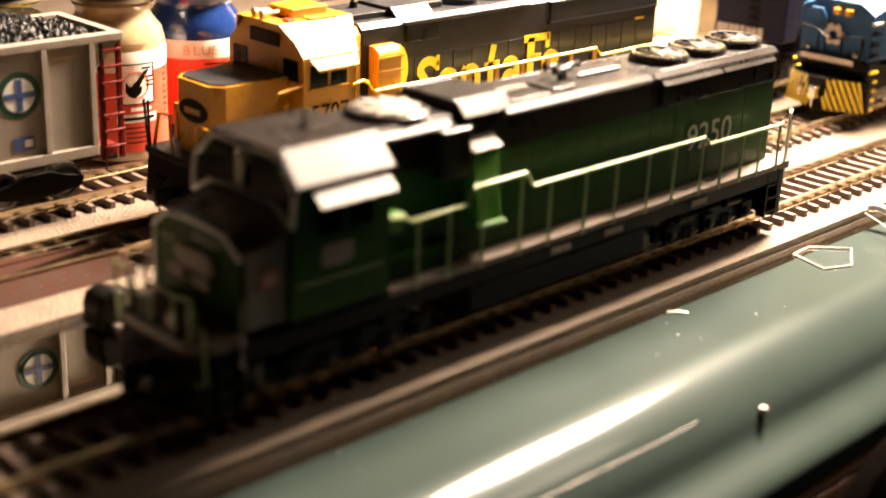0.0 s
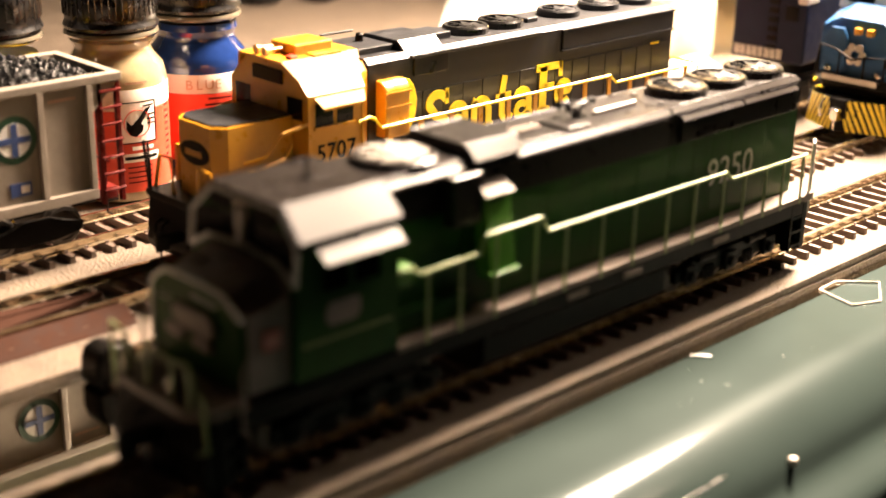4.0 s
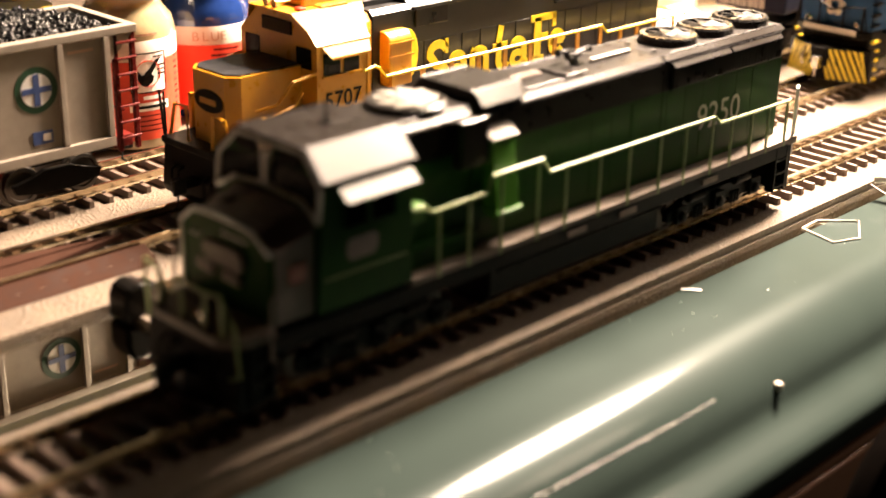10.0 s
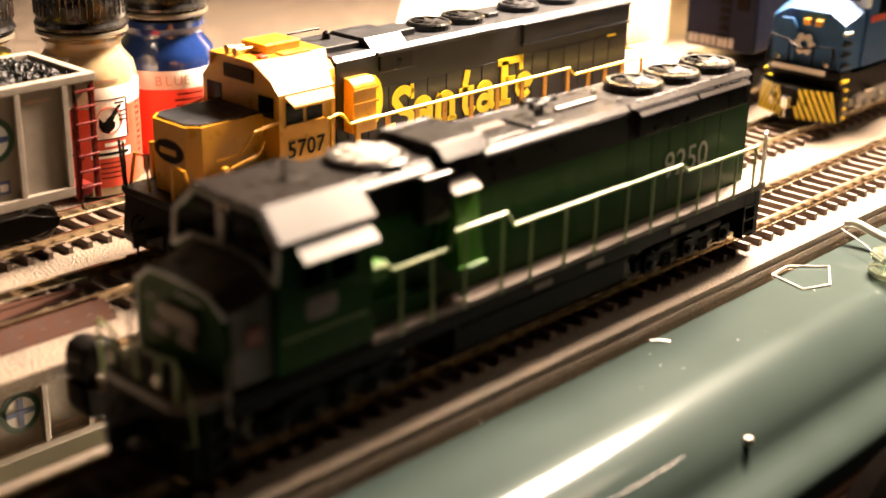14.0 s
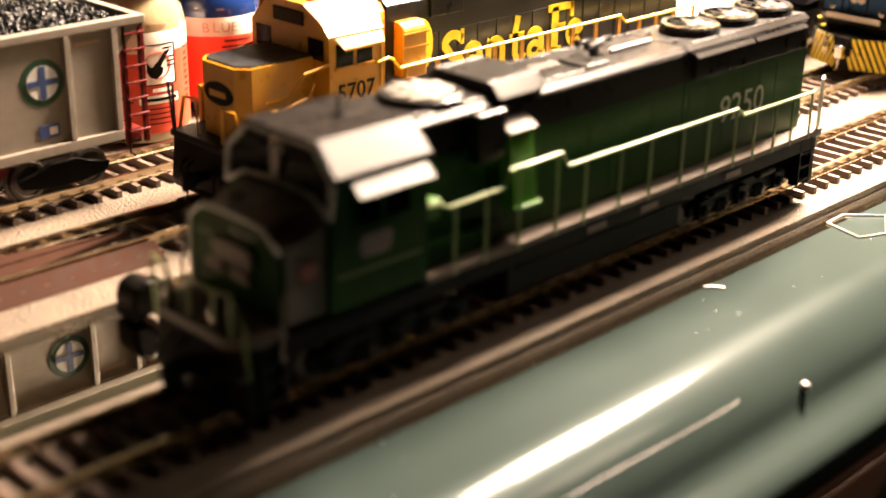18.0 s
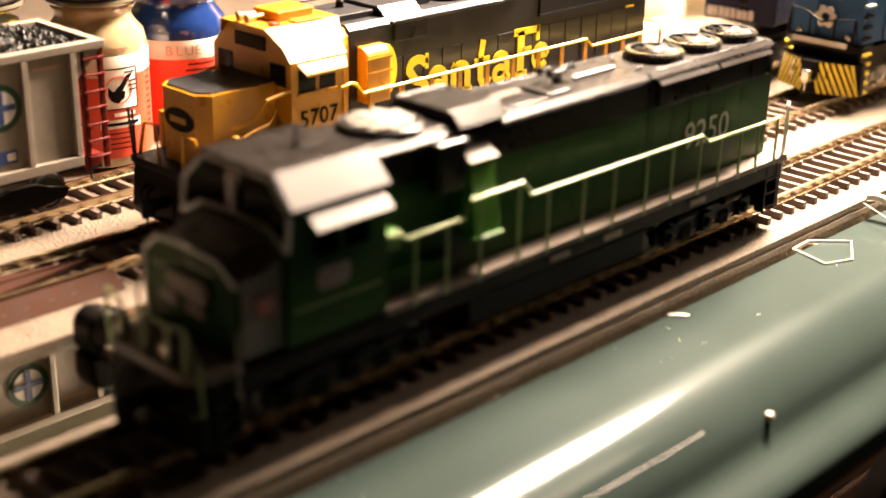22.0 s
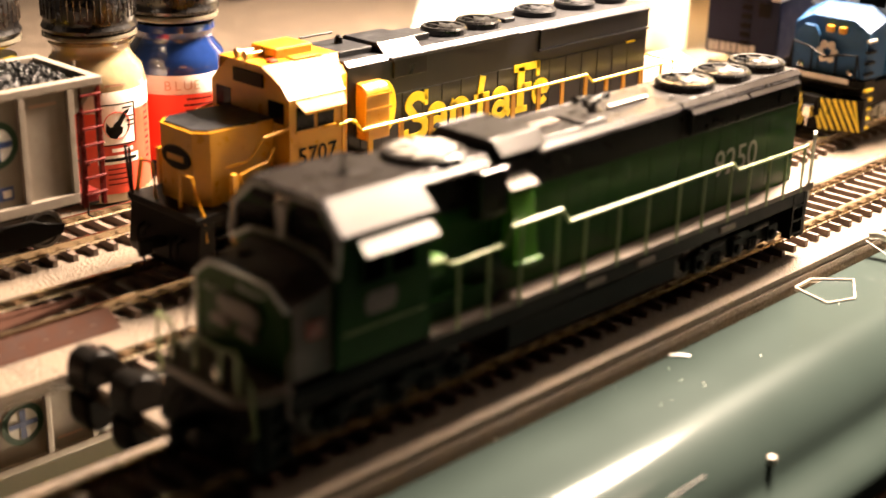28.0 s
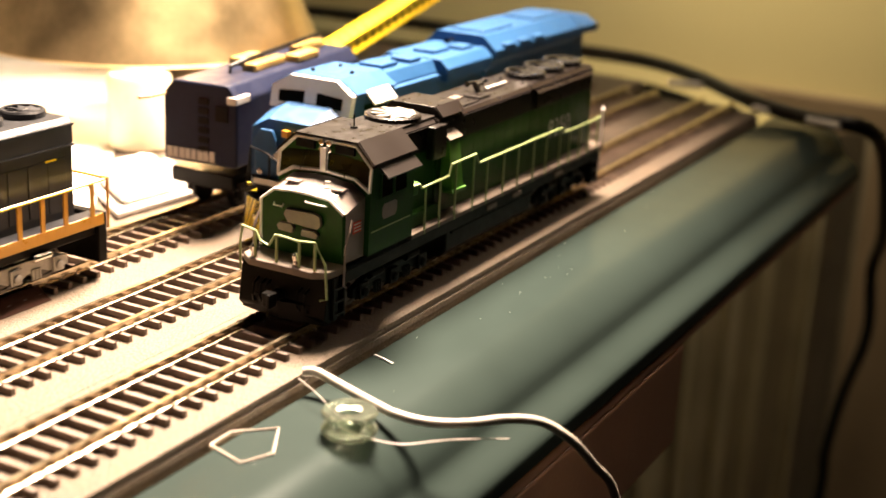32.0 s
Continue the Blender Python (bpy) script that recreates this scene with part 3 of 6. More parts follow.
    for side in (-1, 1):
        sh = Shape(o)
        y0 = side * 16.4
        sh.prism([(y0, 52.6), (y0 + side * 3.4, 49.7), (y0 + side * 3.5, 50.1), (y0, 53.2)], "x", 46.5, 66.5)
        part("sun_visor", sh, M_SATIN, cab, "slanted window awning")
        for x0, x1 in ((48.0, 54.4), (55.8, 62.4)):
            wn = Shape(o)
            y0, y1 = sorted((side * 16.35, side * 16.62))
            wn.box(x0, x1, y0, y1, 43.2, 50.0)
            win = part("side_window", wn, M_DKGLASS, L, "dark side window")
            fr = Shape(o)
            y0, y1 = sorted((side * 16.5, side * 16.95))
            for a in ((x0 - 0.5, x0, 42.7, 50.5), (x1, x1 + 0.5, 42.7, 50.5), (x0, x1, 42.7, 43.2), (x0, x1, 50.0, 50.5)):
                fr.box(a[0], a[1], y0, y1, a[2], a[3])
            part("window_frame", fr, M_GREEN, win)
        em = Shape(o)
        y0, y1 = sorted((side * 16.5, side * 16.66))
        for pts in ([(50, 36), (56.5, 36), (57.5, 37.4), (57.5, 40.0), (56.6, 40.8), (50, 40.8), (49, 39.6), (49, 37.2)],):
            em.prism(pts, "y", y0, y1)
        part("cab_emblem", em, M_NOSE, cab, "plain pale emblem on the cab side")
        sp = Shape(o)
        sp.box(43, 66, y0, y1, 33.2, 33.6)
        part("stripe", sp, M_RAILW, cab)
    # windscreen: white frame and two dark panes
    def fx(z):
        return 41.4 + max(0, z - 44) * 0.10
    fr = Shape(o)
    ring_o = [(-16.4, 46.0), (-16.4, 53.4), (-10.6, 58.9), (10.6, 58.9), (16.4, 53.4), (16.4, 46.0), (11, 49.2), (0, 50.0), (-11, 49.2)]
    for a, b2 in zip(ring_o, ring_o[1:] + ring_o[:1]):
        fr.tube([(fx(a[1]), *a), (fx(b2[1]), *b2)], 0.6, 6)
    fr.box(41.2, 42.4, -1.0, 1.0, 49.6, 57.0)
    part("windscreen_frame", fr, M_WHITE, cab, "white windscreen surround")
    for side in (-1, 1):
        pn = Shape(o)
        q = [(side * 1.3, 50.4), (side * 10.8, 49.8), (side * 15.7, 47.6), (side * 15.7, 53.0), (side * 13.6, 54.6), (side * 1.3, 55.6)]
        pn.loft([[(fx(z) + 0.1, y, z) for y, z in q], [(fx(z) + 0.5, y, z) for y, z in q]])
        pane = part("windscreen", pn, M_DKGLASS, L, "dark windscreen pane")
        wp = Shape(o)
        wp.tube([(40.9, side * 8, 49.4), (41.6, side * 6.4, 53.4)], 0.18, 4)
        part("wiper", wp, M_BLACK, pane)
        nb = Shape(o)
        nb.box(41.9, 43.0, *sorted((side * 3.6, side * 10.4)), 55.9, 58.2, 0.2)
        part("number_board", nb, M_BLACK, cab, "black number board")
    hl = Shape(o)
    for y in (-1.3, 1.3):
        for z in (56.4, 58.4):
            hl.ring([(0.95, 0), (0.95, -0.9), (0.6, -1.0)], (42.9, y, z), 12, "x")
    part("headlight", hl, M_STEEL, cab, "cluster of four chrome headlights")
    # hood
    H0, H1 = 10.6, 58.4
    for x0, x1, yy in ((67.6, 92.0, 10.0), (92.1, 162.6, H0), (162.9, 219.4, H0)):
        s = Shape(o).box(x0, x1, -yy, yy, 26.3, 49.2)
        hood = part("hood_lower", s, M_GREEN, L, "dark green hood side")
        for side in (-1, 1):
            x = x0 + 2.0
            while x < x1 - 8:
                d = Shape(o)
                y0, y1 = sorted((side * yy, side * (yy + 0.07)))
                d.box(x, x + 7.7, y0, y1, 28.5, 48.6)
                door = part("hood_door", d, M_GREEN, hood)
                x += 8.0
        s = Shape(o)
        s.prism([(-yy, 49.25), (yy, 49.25), (yy, H1 - 1.2), (yy - 1.4, H1), (-yy + 1.4, H1), (-yy, H1 - 1.2)], "x", x0, x1)
        up = part("hood_upper", s, M_ROOF, L, "black upper hood")
        for side in (-1, 1):
            q = [(side * yy, H1 - 1.15), (side * (yy - 1.3), H1 + 0.02), (side * (yy - 1.2), H1 + 0.12), (side * (yy + 0.12), H1 - 1.05)]
            part("roof_edge", Shape(o).prism(q, "x", x0 + 0.4, x1 - 0.4), M_SATIN, up, "bright satin roof edge")
        for side in (-1, 1):
            y0, y1 = sorted((side * yy, side * (yy + 0.5)))
            part("roof_rib", Shape(o).box(x0 + 2, x1 - 2, y0, y1, 56.2, 56.9), M_ROOF, up)
    for side in (-1, 1):
        y0, y1 = sorted((side * 10.6, side * 11.4))
        gr = part("radiator_grille", Shape(o).box(166, 217.5, y0, y1, 49.6, 55.2, 0.2), M_ROOF, L)
        for x in np.arange(167.5, 216.5, 1.6):
            yb0, yb1 = sorted((side * 11.4, side * 11.5))
            part("grille_bar", Shape(o).box(x, x + 0.7, yb0, yb1, 50.0, 54.8), M_ROOF, gr)
        part("grille_ledge", Shape(o).prism([(side * 10.6, 55.2), (side * 12.2, 55.2), (side * 12.2, 55.5), (side * 11.0, 56.6), (side * 10.6, 56.6)], "x", 165.5, 191), M_SATIN, L, "satin sloped ledge")
        part("grille_ledge", Shape(o).prism([(side * 10.6, 55.2), (side * 12.2, 55.2), (side * 12.2, 55.5), (side * 11.0, 56.6), (side * 10.6, 56.6)], "x", 192, 216.5), M_SATIN, L, "satin sloped ledge")
        y0, y1 = sorted((side * 10.0, side * 13.0))
        part("blower_housing", Shape(o).prism([(y0, 46), (y1, 46), (y1, 57.0), (y0, 57.0)], "x", 86, 94.5, 0.4), M_ROOF, L)
    # equipment box at the walkway, with its step
    for side in (-1, 1):
        b = Shape(o)
        b.prism([(side * 10.6, 34.5), (side * 15.6, 34.5), (side * 13.2, 51.0), (side * 10.6, 52.6)], "x", 95.2, 102.8, 0.25)
        eb = part("equipment_box", b, M_LIME, L, "bright green leaning locker")
        part("box_cap", Shape(o).prism([(side * 10.6, 52.8), (side * 13.5, 51.1), (side * 14.2, 51.6), (side * 10.6, 53.9)], "x", 94.6, 103.2), M_WALK, eb, "worn grey cap")
        part("box_step", Shape(o).prism([(94.5, 33.6), (103.4, 33.6), (103.4, 34.8), (94.5, 34.8)], "y", *sorted((side * 12, side * 16.4)), 0.2), M_LIME, eb)
        part("locker", Shape(o).box(68.4, 72.5, *sorted((side * 10.1, side * 15.5)), 38.4, 42.6, 0.3), M_LIME, L, "small bright green bracket box")
        part("battery_box", Shape(o).box(69, 92, *sorted((side * 10.1, side * 13.0)), 26.3, 31.0, 0.3), M_GREEN, L)
    # roof things
    hatch = part("roof_hatch", Shape(o).prism([(-11.2, 58.4), (11.2, 58.4), (8.0, 61.9), (-8.0, 61.9)], "x", 93.5, 109.5, 0.3), M_ROOF, L, "raised black roof hatch")
    for side in (-1, 1):
        part("hatch_slope", Shape(o).prism([(side * 11.1, 58.6), (side * 8.2, 61.75), (side * 8.4, 61.95), (side * 11.35, 58.8)], "x", 94, 109), M_SATIN, hatch, "satin sloped hatch side")
    part("roof_plate", Shape(o).box(69, 93, -9, 9, 58.4, 59.3, 0.2), M_ROOF, L)
    fan(o, 81, 0, 59.3, 9.2, L, M_ROOF, M_FAN, 0.7)
    for x in (178.0, 195.0, 212.2):
        fan(o, x, 0, 58.4, 8.0, L, M_CAP, M_CAP)
    part("roof_plate", Shape(o).box(112, 126, -8, 8, 58.4, 59.0, 0.15), M_ROOF, L)
    for k in range(5):
        part("vent", Shape(o).box(113.5 + k * 2.3, 115.0 + k * 2.3, -2.4, 1.0, 59.0, 59.6, 0.15), M_WALK, L)
    part("roof_plate", Shape(o).box(128, 136, -7, 2, 58.4, 59.2, 0.15), M_ROOF, L)
    hb = Shape(o)
    hb.box(138, 140, -0.8, 0.8, 58.4, 61.2, 0.1)
    for y, d, a in ((-1.7, -1, 5.0), (0, 1, 5.5), (1.7, -1, 4.6)):
        hb.ring([(0.45, 0), (0.6, d * a * 0.6), (1.15, d * a)], (139, y, 61.8), 10, "x")
    hb.box(138.3, 139.7, -2.3, 2.3, 61.2, 62.3, 0.1)
    part("horn", hb, M_CAP, L, "black three-chime horn")
    part("exhaust", Shape(o).box(144, 160, -1.6, -0.4, 58.4, 59.5, 0.3), M_GREY, L)
    for x, y in ((163, -6), (165, 4), (151, 7)):
        part("lift_ring", Shape(o).tube([(x, y, 58.3), (x, y, 59.4), (x + 1.4, y, 59.4), (x + 1.4, y, 58.3)], 0.2), M_BLACK, L)
    part("roof_conduit", Shape(o).tube([(167, -9, 58.6), (217, -9, 58.6)], 0.3), M_ROOF, L)
    # rear end
    part("rear_lights", Shape(o).ring([(1.1, 0), (1.1, 0.8), (0.7, 0.9)], (219.4, 0, 54), 12, "x"), M_STEEL, L)
    # handrails
    posts = [76, 85.5, 96, 108.6, 118.7, 131.5, 143.2, 156.1, 167, 179.1, 188.3, 198, 206.5, 216]
    for side in (-1, 1):
        y = side * 16.2
        hr = Shape(o)
        hr.tube([(68.5, y * 0.94, 41.6), (71.6, y, 42.0), (73.6, y, 40.4), (91, y, 40.6), (92.6, y, 44.2), (109.6, y, 44.3), (112.4, y, 40.7), (179.5, y, 40.5), (182.4, y, 38.3), (216.4, y, 38.0), (217.4, y, 38.4)], 0.45, 10)
        rail = part("handrail", hr, M_RAILW, L, "pale green handrail")
        for x in posts:
            ztop = 40.5 if x < 92 else 44.2 if x < 110 else 40.6 if x < 180 else 38.1
            st = Shape(o)
            st.box(x - 0.36, x + 0.36, y - 0.25, y + 0.25, 24.6, ztop)
            part("stanchion", st, M_RAILW, rail)
        fh = Shape(o)
        fh.tube([(33.5, side * 15.8, 39.5), (31.5, side * 16.3, 36), (29.4, side * 16.3, 32.5), (29.0, side * 16.3, 20.5), (30.5, side * 16.3, 19.6)], 0.38)
        part("side_grab", fh, M_NOSE, L, "bent grey grab rail")
        rg = Shape(o)
        rg.tube([(221.5, side * 15.5, 26), (221.8, side * 15.5, 40.5), (222.6, side * 15.2, 41.2), (223.6, side * 14.8, 34), (223.6, side * 14.6, 20)], 0.42)
        part("end_grab", rg, M_WHITE, L, "white end grab rail")
    fr = Shape(o)
    fr.tube([(22.3, 16.0, 21), (21.6, 15.6, 30), (21.0, 14.2, 35.3), (21.0, 9.6, 34.6), (20.6, 7.6, 32.0), (20.4, 4.4, 31.2), (20.4, 2.0, 34.8), (20.4, 0.6, 34.9), (20.6, -6.0, 34.4), (20.8, -11.4, 35.0), (21.6, -14.6, 28.6), (22.0, -15.2, 18.2), (20.8, -13.4, 17.8)], 0.42)
    front = part("front_handrail", fr, M_RAILW, L, "pale drooping front handrail")
    for y, z in ((9.6, 34.5), (2.0, 34.6), (-6.0, 34.3), (-11.4, 34.8)):
        part("stanchion", Shape(o).box(20.7, 21.3, y - 0.35, y + 0.35, 26, z), M_RAILW, front)
    for y in (10.6, -4.2):
        dl = Shape(o)
        dl.ring([(0.9, 26.3), (0.9, 27.4), (1.3, 28.0), (1.3, 29.4), (0.7, 30.2)], (22.0, y, 0), 12)
        part("ditch_light", dl, M_STEEL, L, "small chrome ditch light")
    # tank and trucks
    tk = part("fuel_tank", Shape(o).prism([(-12, 10.6), (12, 10.6), (14.2, 13.2), (14.2, 20.4), (-14.2, 20.4), (-14.2, 13.2)], "x", 95, 160, 0.5), M_BLACK, L, "black fuel tank")
    for side in (-1, 1):
        part("tank_pipe", Shape(o).tube([(97, side * 14.9, 19.6), (160, side * 14.9, 19.6)], 0.5), M_BLACK, tk)
        part("air_tank", Shape(o).ring([(0.6, 100), (1.7, 101), (1.7, 126), (0.6, 127)], (0, side * 13.6, 21.8), 14, "x"), M_BLACK, L)
    axles = []
    for cx in (60, 187):
        axles += truck(o, cx, 0, 17.5, L, M_BLACK)[1]
    lettering("road_number", "9250", 10.2, side_at(189.0 - o[0], -11.06 - o[1], 38.6 - o[2]), M_GREY, L, "pale grey painted number", 1.02)
    return axles


GREEN_AXLES = build_green()

# ---- yellow and blue-black road locomotive ----
SO = (185, 88.6, 9)
sf = root("diesel_locomotive", SO, "yellow and blue-black model diesel locomotive standing on its track", "locomotive")


def build_sf():
    o, L, c = SO, sf, 88.6
    part("underframe", Shape(o).box(92, 286, c - 14, c + 14, 19.5, 25.5, 0.4), M_BLACK, L)
    for side in (-1, 1):
        def yy(a, b):
            return sorted((c + side * a, c + side * b))
        part("walkway", Shape(o).box(138, 286, *yy(11.6, 16.9), 26.0, 27.4, 0.2), M_NAVY, L, "dark walkway")
        part("side_sill", Shape(o).box(100, 287, *yy(16.4, 17.2), 23.6, 27.3, 0.15), M_YEL, L, "yellow sill stripe")
        part("step_panel", Shape(o).box(101.5, 146, *yy(16.3, 17.25), 25.0, 31.6, 0.2), M_YEL, L)
        part("ladder_post", Shape(o).box(96.8, 98.6, *yy(15.6, 17.2), 12, 37, 0.2), M_YEL, L)
        for z in (12.5, 16.5, 20.5):
            part("step", Shape(o).box(92.2, 98.0, *yy(12.5, 16.5), z, z + 0.6), M_BLACK, L)
    # pilot and front platform
    part("front_pilot", Shape(o).prism([(86.5, 10.4), (85.6, 13), (87, 25), (92, 25), (92, 10.4)], "y", c - 15.6, c + 15.6, 0.5), M_BLACK, L)
    part("front_platform", Shape(o).box(86, 98, c - 15.6, c + 15.6, 25.0, 27.0, 0.3), M_BLACK, L)
    coupler(o, 87, c, -1, L, M_BLACK)
    coupler(o, 289, c, 1, L, M_BLACK)
    part("rear_pilot", Shape(o).box(286, 290, c - 15.6, c + 15.6, 10.4, 26.8, 0.5), M_BLACK, L)
    for y in (-9, -6, 6, 9):
        part("air_hose", Shape(o).tube([(87, c + y, 20), (84.6, c + y, 19), (84.2, c + y, 14.5), (85.6, c + y, 12.6)], 0.4), M_BLACK, L)
    # low nose
    ny = 10.2
    s = Shape(o)
    s.prism([(91.8, c - 7.0), (95.2, c - ny), (116, c - ny), (116, c + ny), (95.2, c + ny), (91.8, c + 7.0)], "z", 27, 47.0)
    nose = part("nose_hood", s, M_YEL, L, "yellow short hood")
    s = Shape(o)
    s.prism([(92.8, c - 6.4), (95.8, c - 9.4), (115.8, c - 9.4), (115.8, c + 9.4), (95.8, c + 9.4), (92.8, c + 6.4)], "z", 47.05, 47.5)
    part("nose_top", s, M_NAVY, nose, "blue-black nose top")
    em = Shape(o)
    em.ring([(5.2, 0), (5.2, -0.35), (4.9, -0.45)], (91.9, c, 39.0), 20, "x")
    for v in em.bm.verts:
        v.co.y *= 1.25
        v.co.z = (v.co.z - 0.030) * 0.62 + 0.030
    part("nose_emblem", em, M_BLACK, nose, "plain dark oval emblem")
    em = Shape(o)
    em.box(91.2, 91.5, c - 3.5, c + 3.5, 38.2, 39.8)
    part("emblem_bar", em, M_YEL, nose)
    # cab
    sec = [(-16.8, 27.4), (16.8, 27.4), (16.8, 53.2), (9.2, 61.0), (-9.2, 61.0), (-16.8, 53.2)]
    s = Shape(o)
    s.loft([[(x, c + y, z) for y, z in sec] for x in (116.2, 136.0)])
    cab = part("cab_body", s, M_YEL, L, "yellow cab")
    r = Shape(o)
    rs = [(-19.0, 49.2), (-19.0, 49.9), (-9.4, 61.6), (9.4, 61.6), (19.0, 49.9), (19.0, 49.2), (9.2, 61.05), (-9.2, 61.05)]
    r.loft([[(113.4 + (61.6 - z) * 0.55, c + y, z) for y, z in rs], [(139.6 - (61.6 - z) * 0.45, c + y, z) for y, z in rs]])
    roof = part("cab_roof", r, M_YEL, L, "yellow cab roof")
    part("roof_unit", Shape(o).box(121, 134, c - 5.6, c + 5.0, 61.6, 64.4, 0.5), M_YEL, roof)
    part("roof_duct", Shape(o).box(124, 134, c - 9.6, c - 6.2, 60.4, 62.2, 0.3), M_YEL, roof)
    for y in (-3.6, 0.0):
        part("horn", Shape(o).ring([(1.25, -4.2), (0.7, -2.0), (0.5, 2.0)], (118.6, c + 3 + y, 62.9), 12, "x"), M_YEL, roof)
    part("beacon", Shape(o).box(117.0, 119.6, c - 9.0, c - 6.4, 60.8, 62.4, 0.3), M_LABELR, roof, "small red roof light")
    for y0, y1, z0, z1 in ((c - 14.6, c - 8.2, 47.2, 52.0), (c + 8.2, c + 14.6, 47.2, 52.0)):
        part("windscreen", Shape(o).box(115.95, 116.25, y0, y1, z0 - 1.0, z1), M_DKGLASS, cab)
    part("number_board", Shape(o).box(115.6, 116.3, c - 6.4, c + 6.4, 54.6, 58.4, 0.15), M_BLACK, cab, "black number board")
    for side in (-1, 1):
        y0, y1 = sorted((c + side * 16.75, c + side * 17.0))
        for x0, x1 in ((118.6, 124.6), (126.0, 131.6)):
            wn = part("side_window", Shape(o).box(x0, x1, y0, y1, 44.6, 50.8), M_DKGLASS, L, "dark cab window")
            part("window_sill", Shape(o).box(x0 - 0.6, x1 + 0.6, *sorted((c + side * 16.8, c + side * 17.5)), 43.9, 44.5), M_YEL, wn)
        part("cab_rib", Shape(o).box(134.6, 135.6, *sorted((c + side * 16.75, c + side * 17.2)), 27.6, 52), M_YEL, cab)
        part("grab_iron", Shape(o).tube([(99, c + side * 11.2, 37), (104, c + side * 14.6, 38.6), (108, c + side * 16.4, 44.6), (116.0, c + side * 16.6, 45.8)], 0.5), M_YEL, L, "yellow stepped grab rail")
        part("grab_iron", Shape(o).tube([(100, c + side * 16.6, 27), (100, c + side * 16.6, 36.4), (103.5, c + side * 16.6, 37.2), (108.5, c + side * 16.6, 38.0), (111, c + side * 16.6, 41.6)], 0.45), M_YEL, L)
        part("nose_walk", Shape(o).box(98, 116, *sorted((c + side * 10.3, c + side * 16.3)), 26, 27.4), M_NAVY, L)
        # front corner rails
        part("front_grab", Shape(o).tube([(88.5, c + side * 5.5, 26), (88.2, c + side * 6, 37), (88.2, c + side * 11.2, 36.6), (88.8, c + side * 14.8, 27), (89.2, c + side * 15.2, 20)], 0.6), M_YEL, L, "yellow bent corner rail")
    g = Shape(o)
    g.tube([(86.5, c + 13.5, 26), (86.2, c + 13.5, 40), (86.2, c + 15.5, 40), (87.4, c + 15.5, 24)], 0.4)
    part("end_grab", g, M_BLACK, L)
    # hood
    s = Shape(o)
    hs = [(-11.6, 27.4), (11.6, 27.4), (11.6, 57.2), (10.0, 58.6), (-10.0, 58.6), (-11.6, 57.2)]
    s.loft([[(x, c + y, z) for y, z in hs] for x in (141.6, 279.6)])
    hood = part("long_hood", s, M_NAVY, L, "blue-black long hood")
    s = Shape(o)
    s.loft([[(x, c + y * k, z) for y, z in [(-11.4, 27.4), (11.4, 27.4), (11.4, 56.0), (9.6, 58.0), (-9.6, 58.0), (-11.4, 56.0)]] for x, k in ((136.1, 1.18), (141.5, 1.0))])
    part("hood_collar", s, M_YEL, L, "yellow hood end")
    for side in (-1, 1):
        def yy(a, b):
            return sorted((c + side * a, c + side * b))
        for x in np.arange(146, 276, 8.2):
            part("hood_door", Shape(o).box(x, x + 7.5, *yy(11.6, 11.85), 30, 46.8, 0.1), M_NAVY, hood)
        part("roof_ledge", Shape(o).box(157, 211.5, *yy(11.5, 13.0), 56.9, 57.9, 0.2), M_NAVY, hood)
        part("intake_panel", Shape(o).box(158.5, 172, *yy(11.6, 12.3), 51.6, 56.8, 0.2), M_ROOF, hood)
        part("radiator_panel", Shape(o).box(222.5, 279.4, *yy(11.6, 12.3), 50.8, 56.4, 0.2), M_NAVY, hood)
        part("radiator_rib", Shape(o).box(222, 279.6, *yy(11.6, 12.7), 50.0, 50.6), M_NAVY, hood)
        part("radiator_rib", Shape(o).box(222, 279.6, *yy(11.6, 12.7), 56.5, 57.1), M_NAVY, hood)
        # rounded yellow filter box
        pr = [(12 - 0.4, 36.4), (16.2, 36.4), (16.2, 50.2), (15.2, 51.6), (13.6, 52.4), (11.6, 52.6)]
        fb = part("filter_box", Shape(o).prism([(c + side * a, z) for a, z in pr], "x", 144.2, 153.4, 0.5), M_YEL, L, "rounded yellow filter box")
        for z in (40.5, 45.0, 49.0):
            part("box_rib", Shape(o).box(143.9, 153.8, *yy(16.1, 16.5), z, z + 0.6), M_YEL, fb)
        sh = Shape(o)
        pts = [(153.5, 36.6)] + [(153.5 + 4.6 * math.sin(a), 44.4 - 7.8 * math.cos(a)) for a in np.linspace(0.3, math.pi, 9)]
        sh.prism(pts, "y", *yy(11.7, 13.8), 0.2)
        part("yellow_panel", sh, M_YEL2, L)
        tk = part("low_tank", Shape(o).ring([(1.2, 137.5), (3.0, 138.6), (3.0, 145.5), (1.2, 146.8)], (0, c + side * 14.0, 30.6), 16, "x"), M_NAVY, L)
    # roof
    rh = part("roof_hatch", Shape(o).prism([(c - 10.2, 58.6), (c + 10.2, 58.6), (c + 7.0, 61.4), (c - 7.0, 61.4)], "x", 156.5, 171.5, 0.3), M_NAVY, hood, "raised roof hatch with sloped sides")
    part("roof_box", Shape(o).box(143, 156, c - 6, c + 9, 58.6, 60.4, 0.3), M_NAVY, hood)
    part("roof_knob", Shape(o).ring([(1.3, 60.4), (1.1, 62.2), (0.5, 62.8)], (151, c + 3, 0), 12), M_BLACK, hood)
    part("roof_rail", Shape(o).tube([(142, c + 9.5, 58.6), (142, c + 9.5, 62), (154, c + 9.5, 62)], 0.35), M_BLACK, hood)
    part("roof_box", Shape(o).box(173, 181, c - 4, c + 6, 58.6, 60.6, 0.4), M_NAVY, hood)
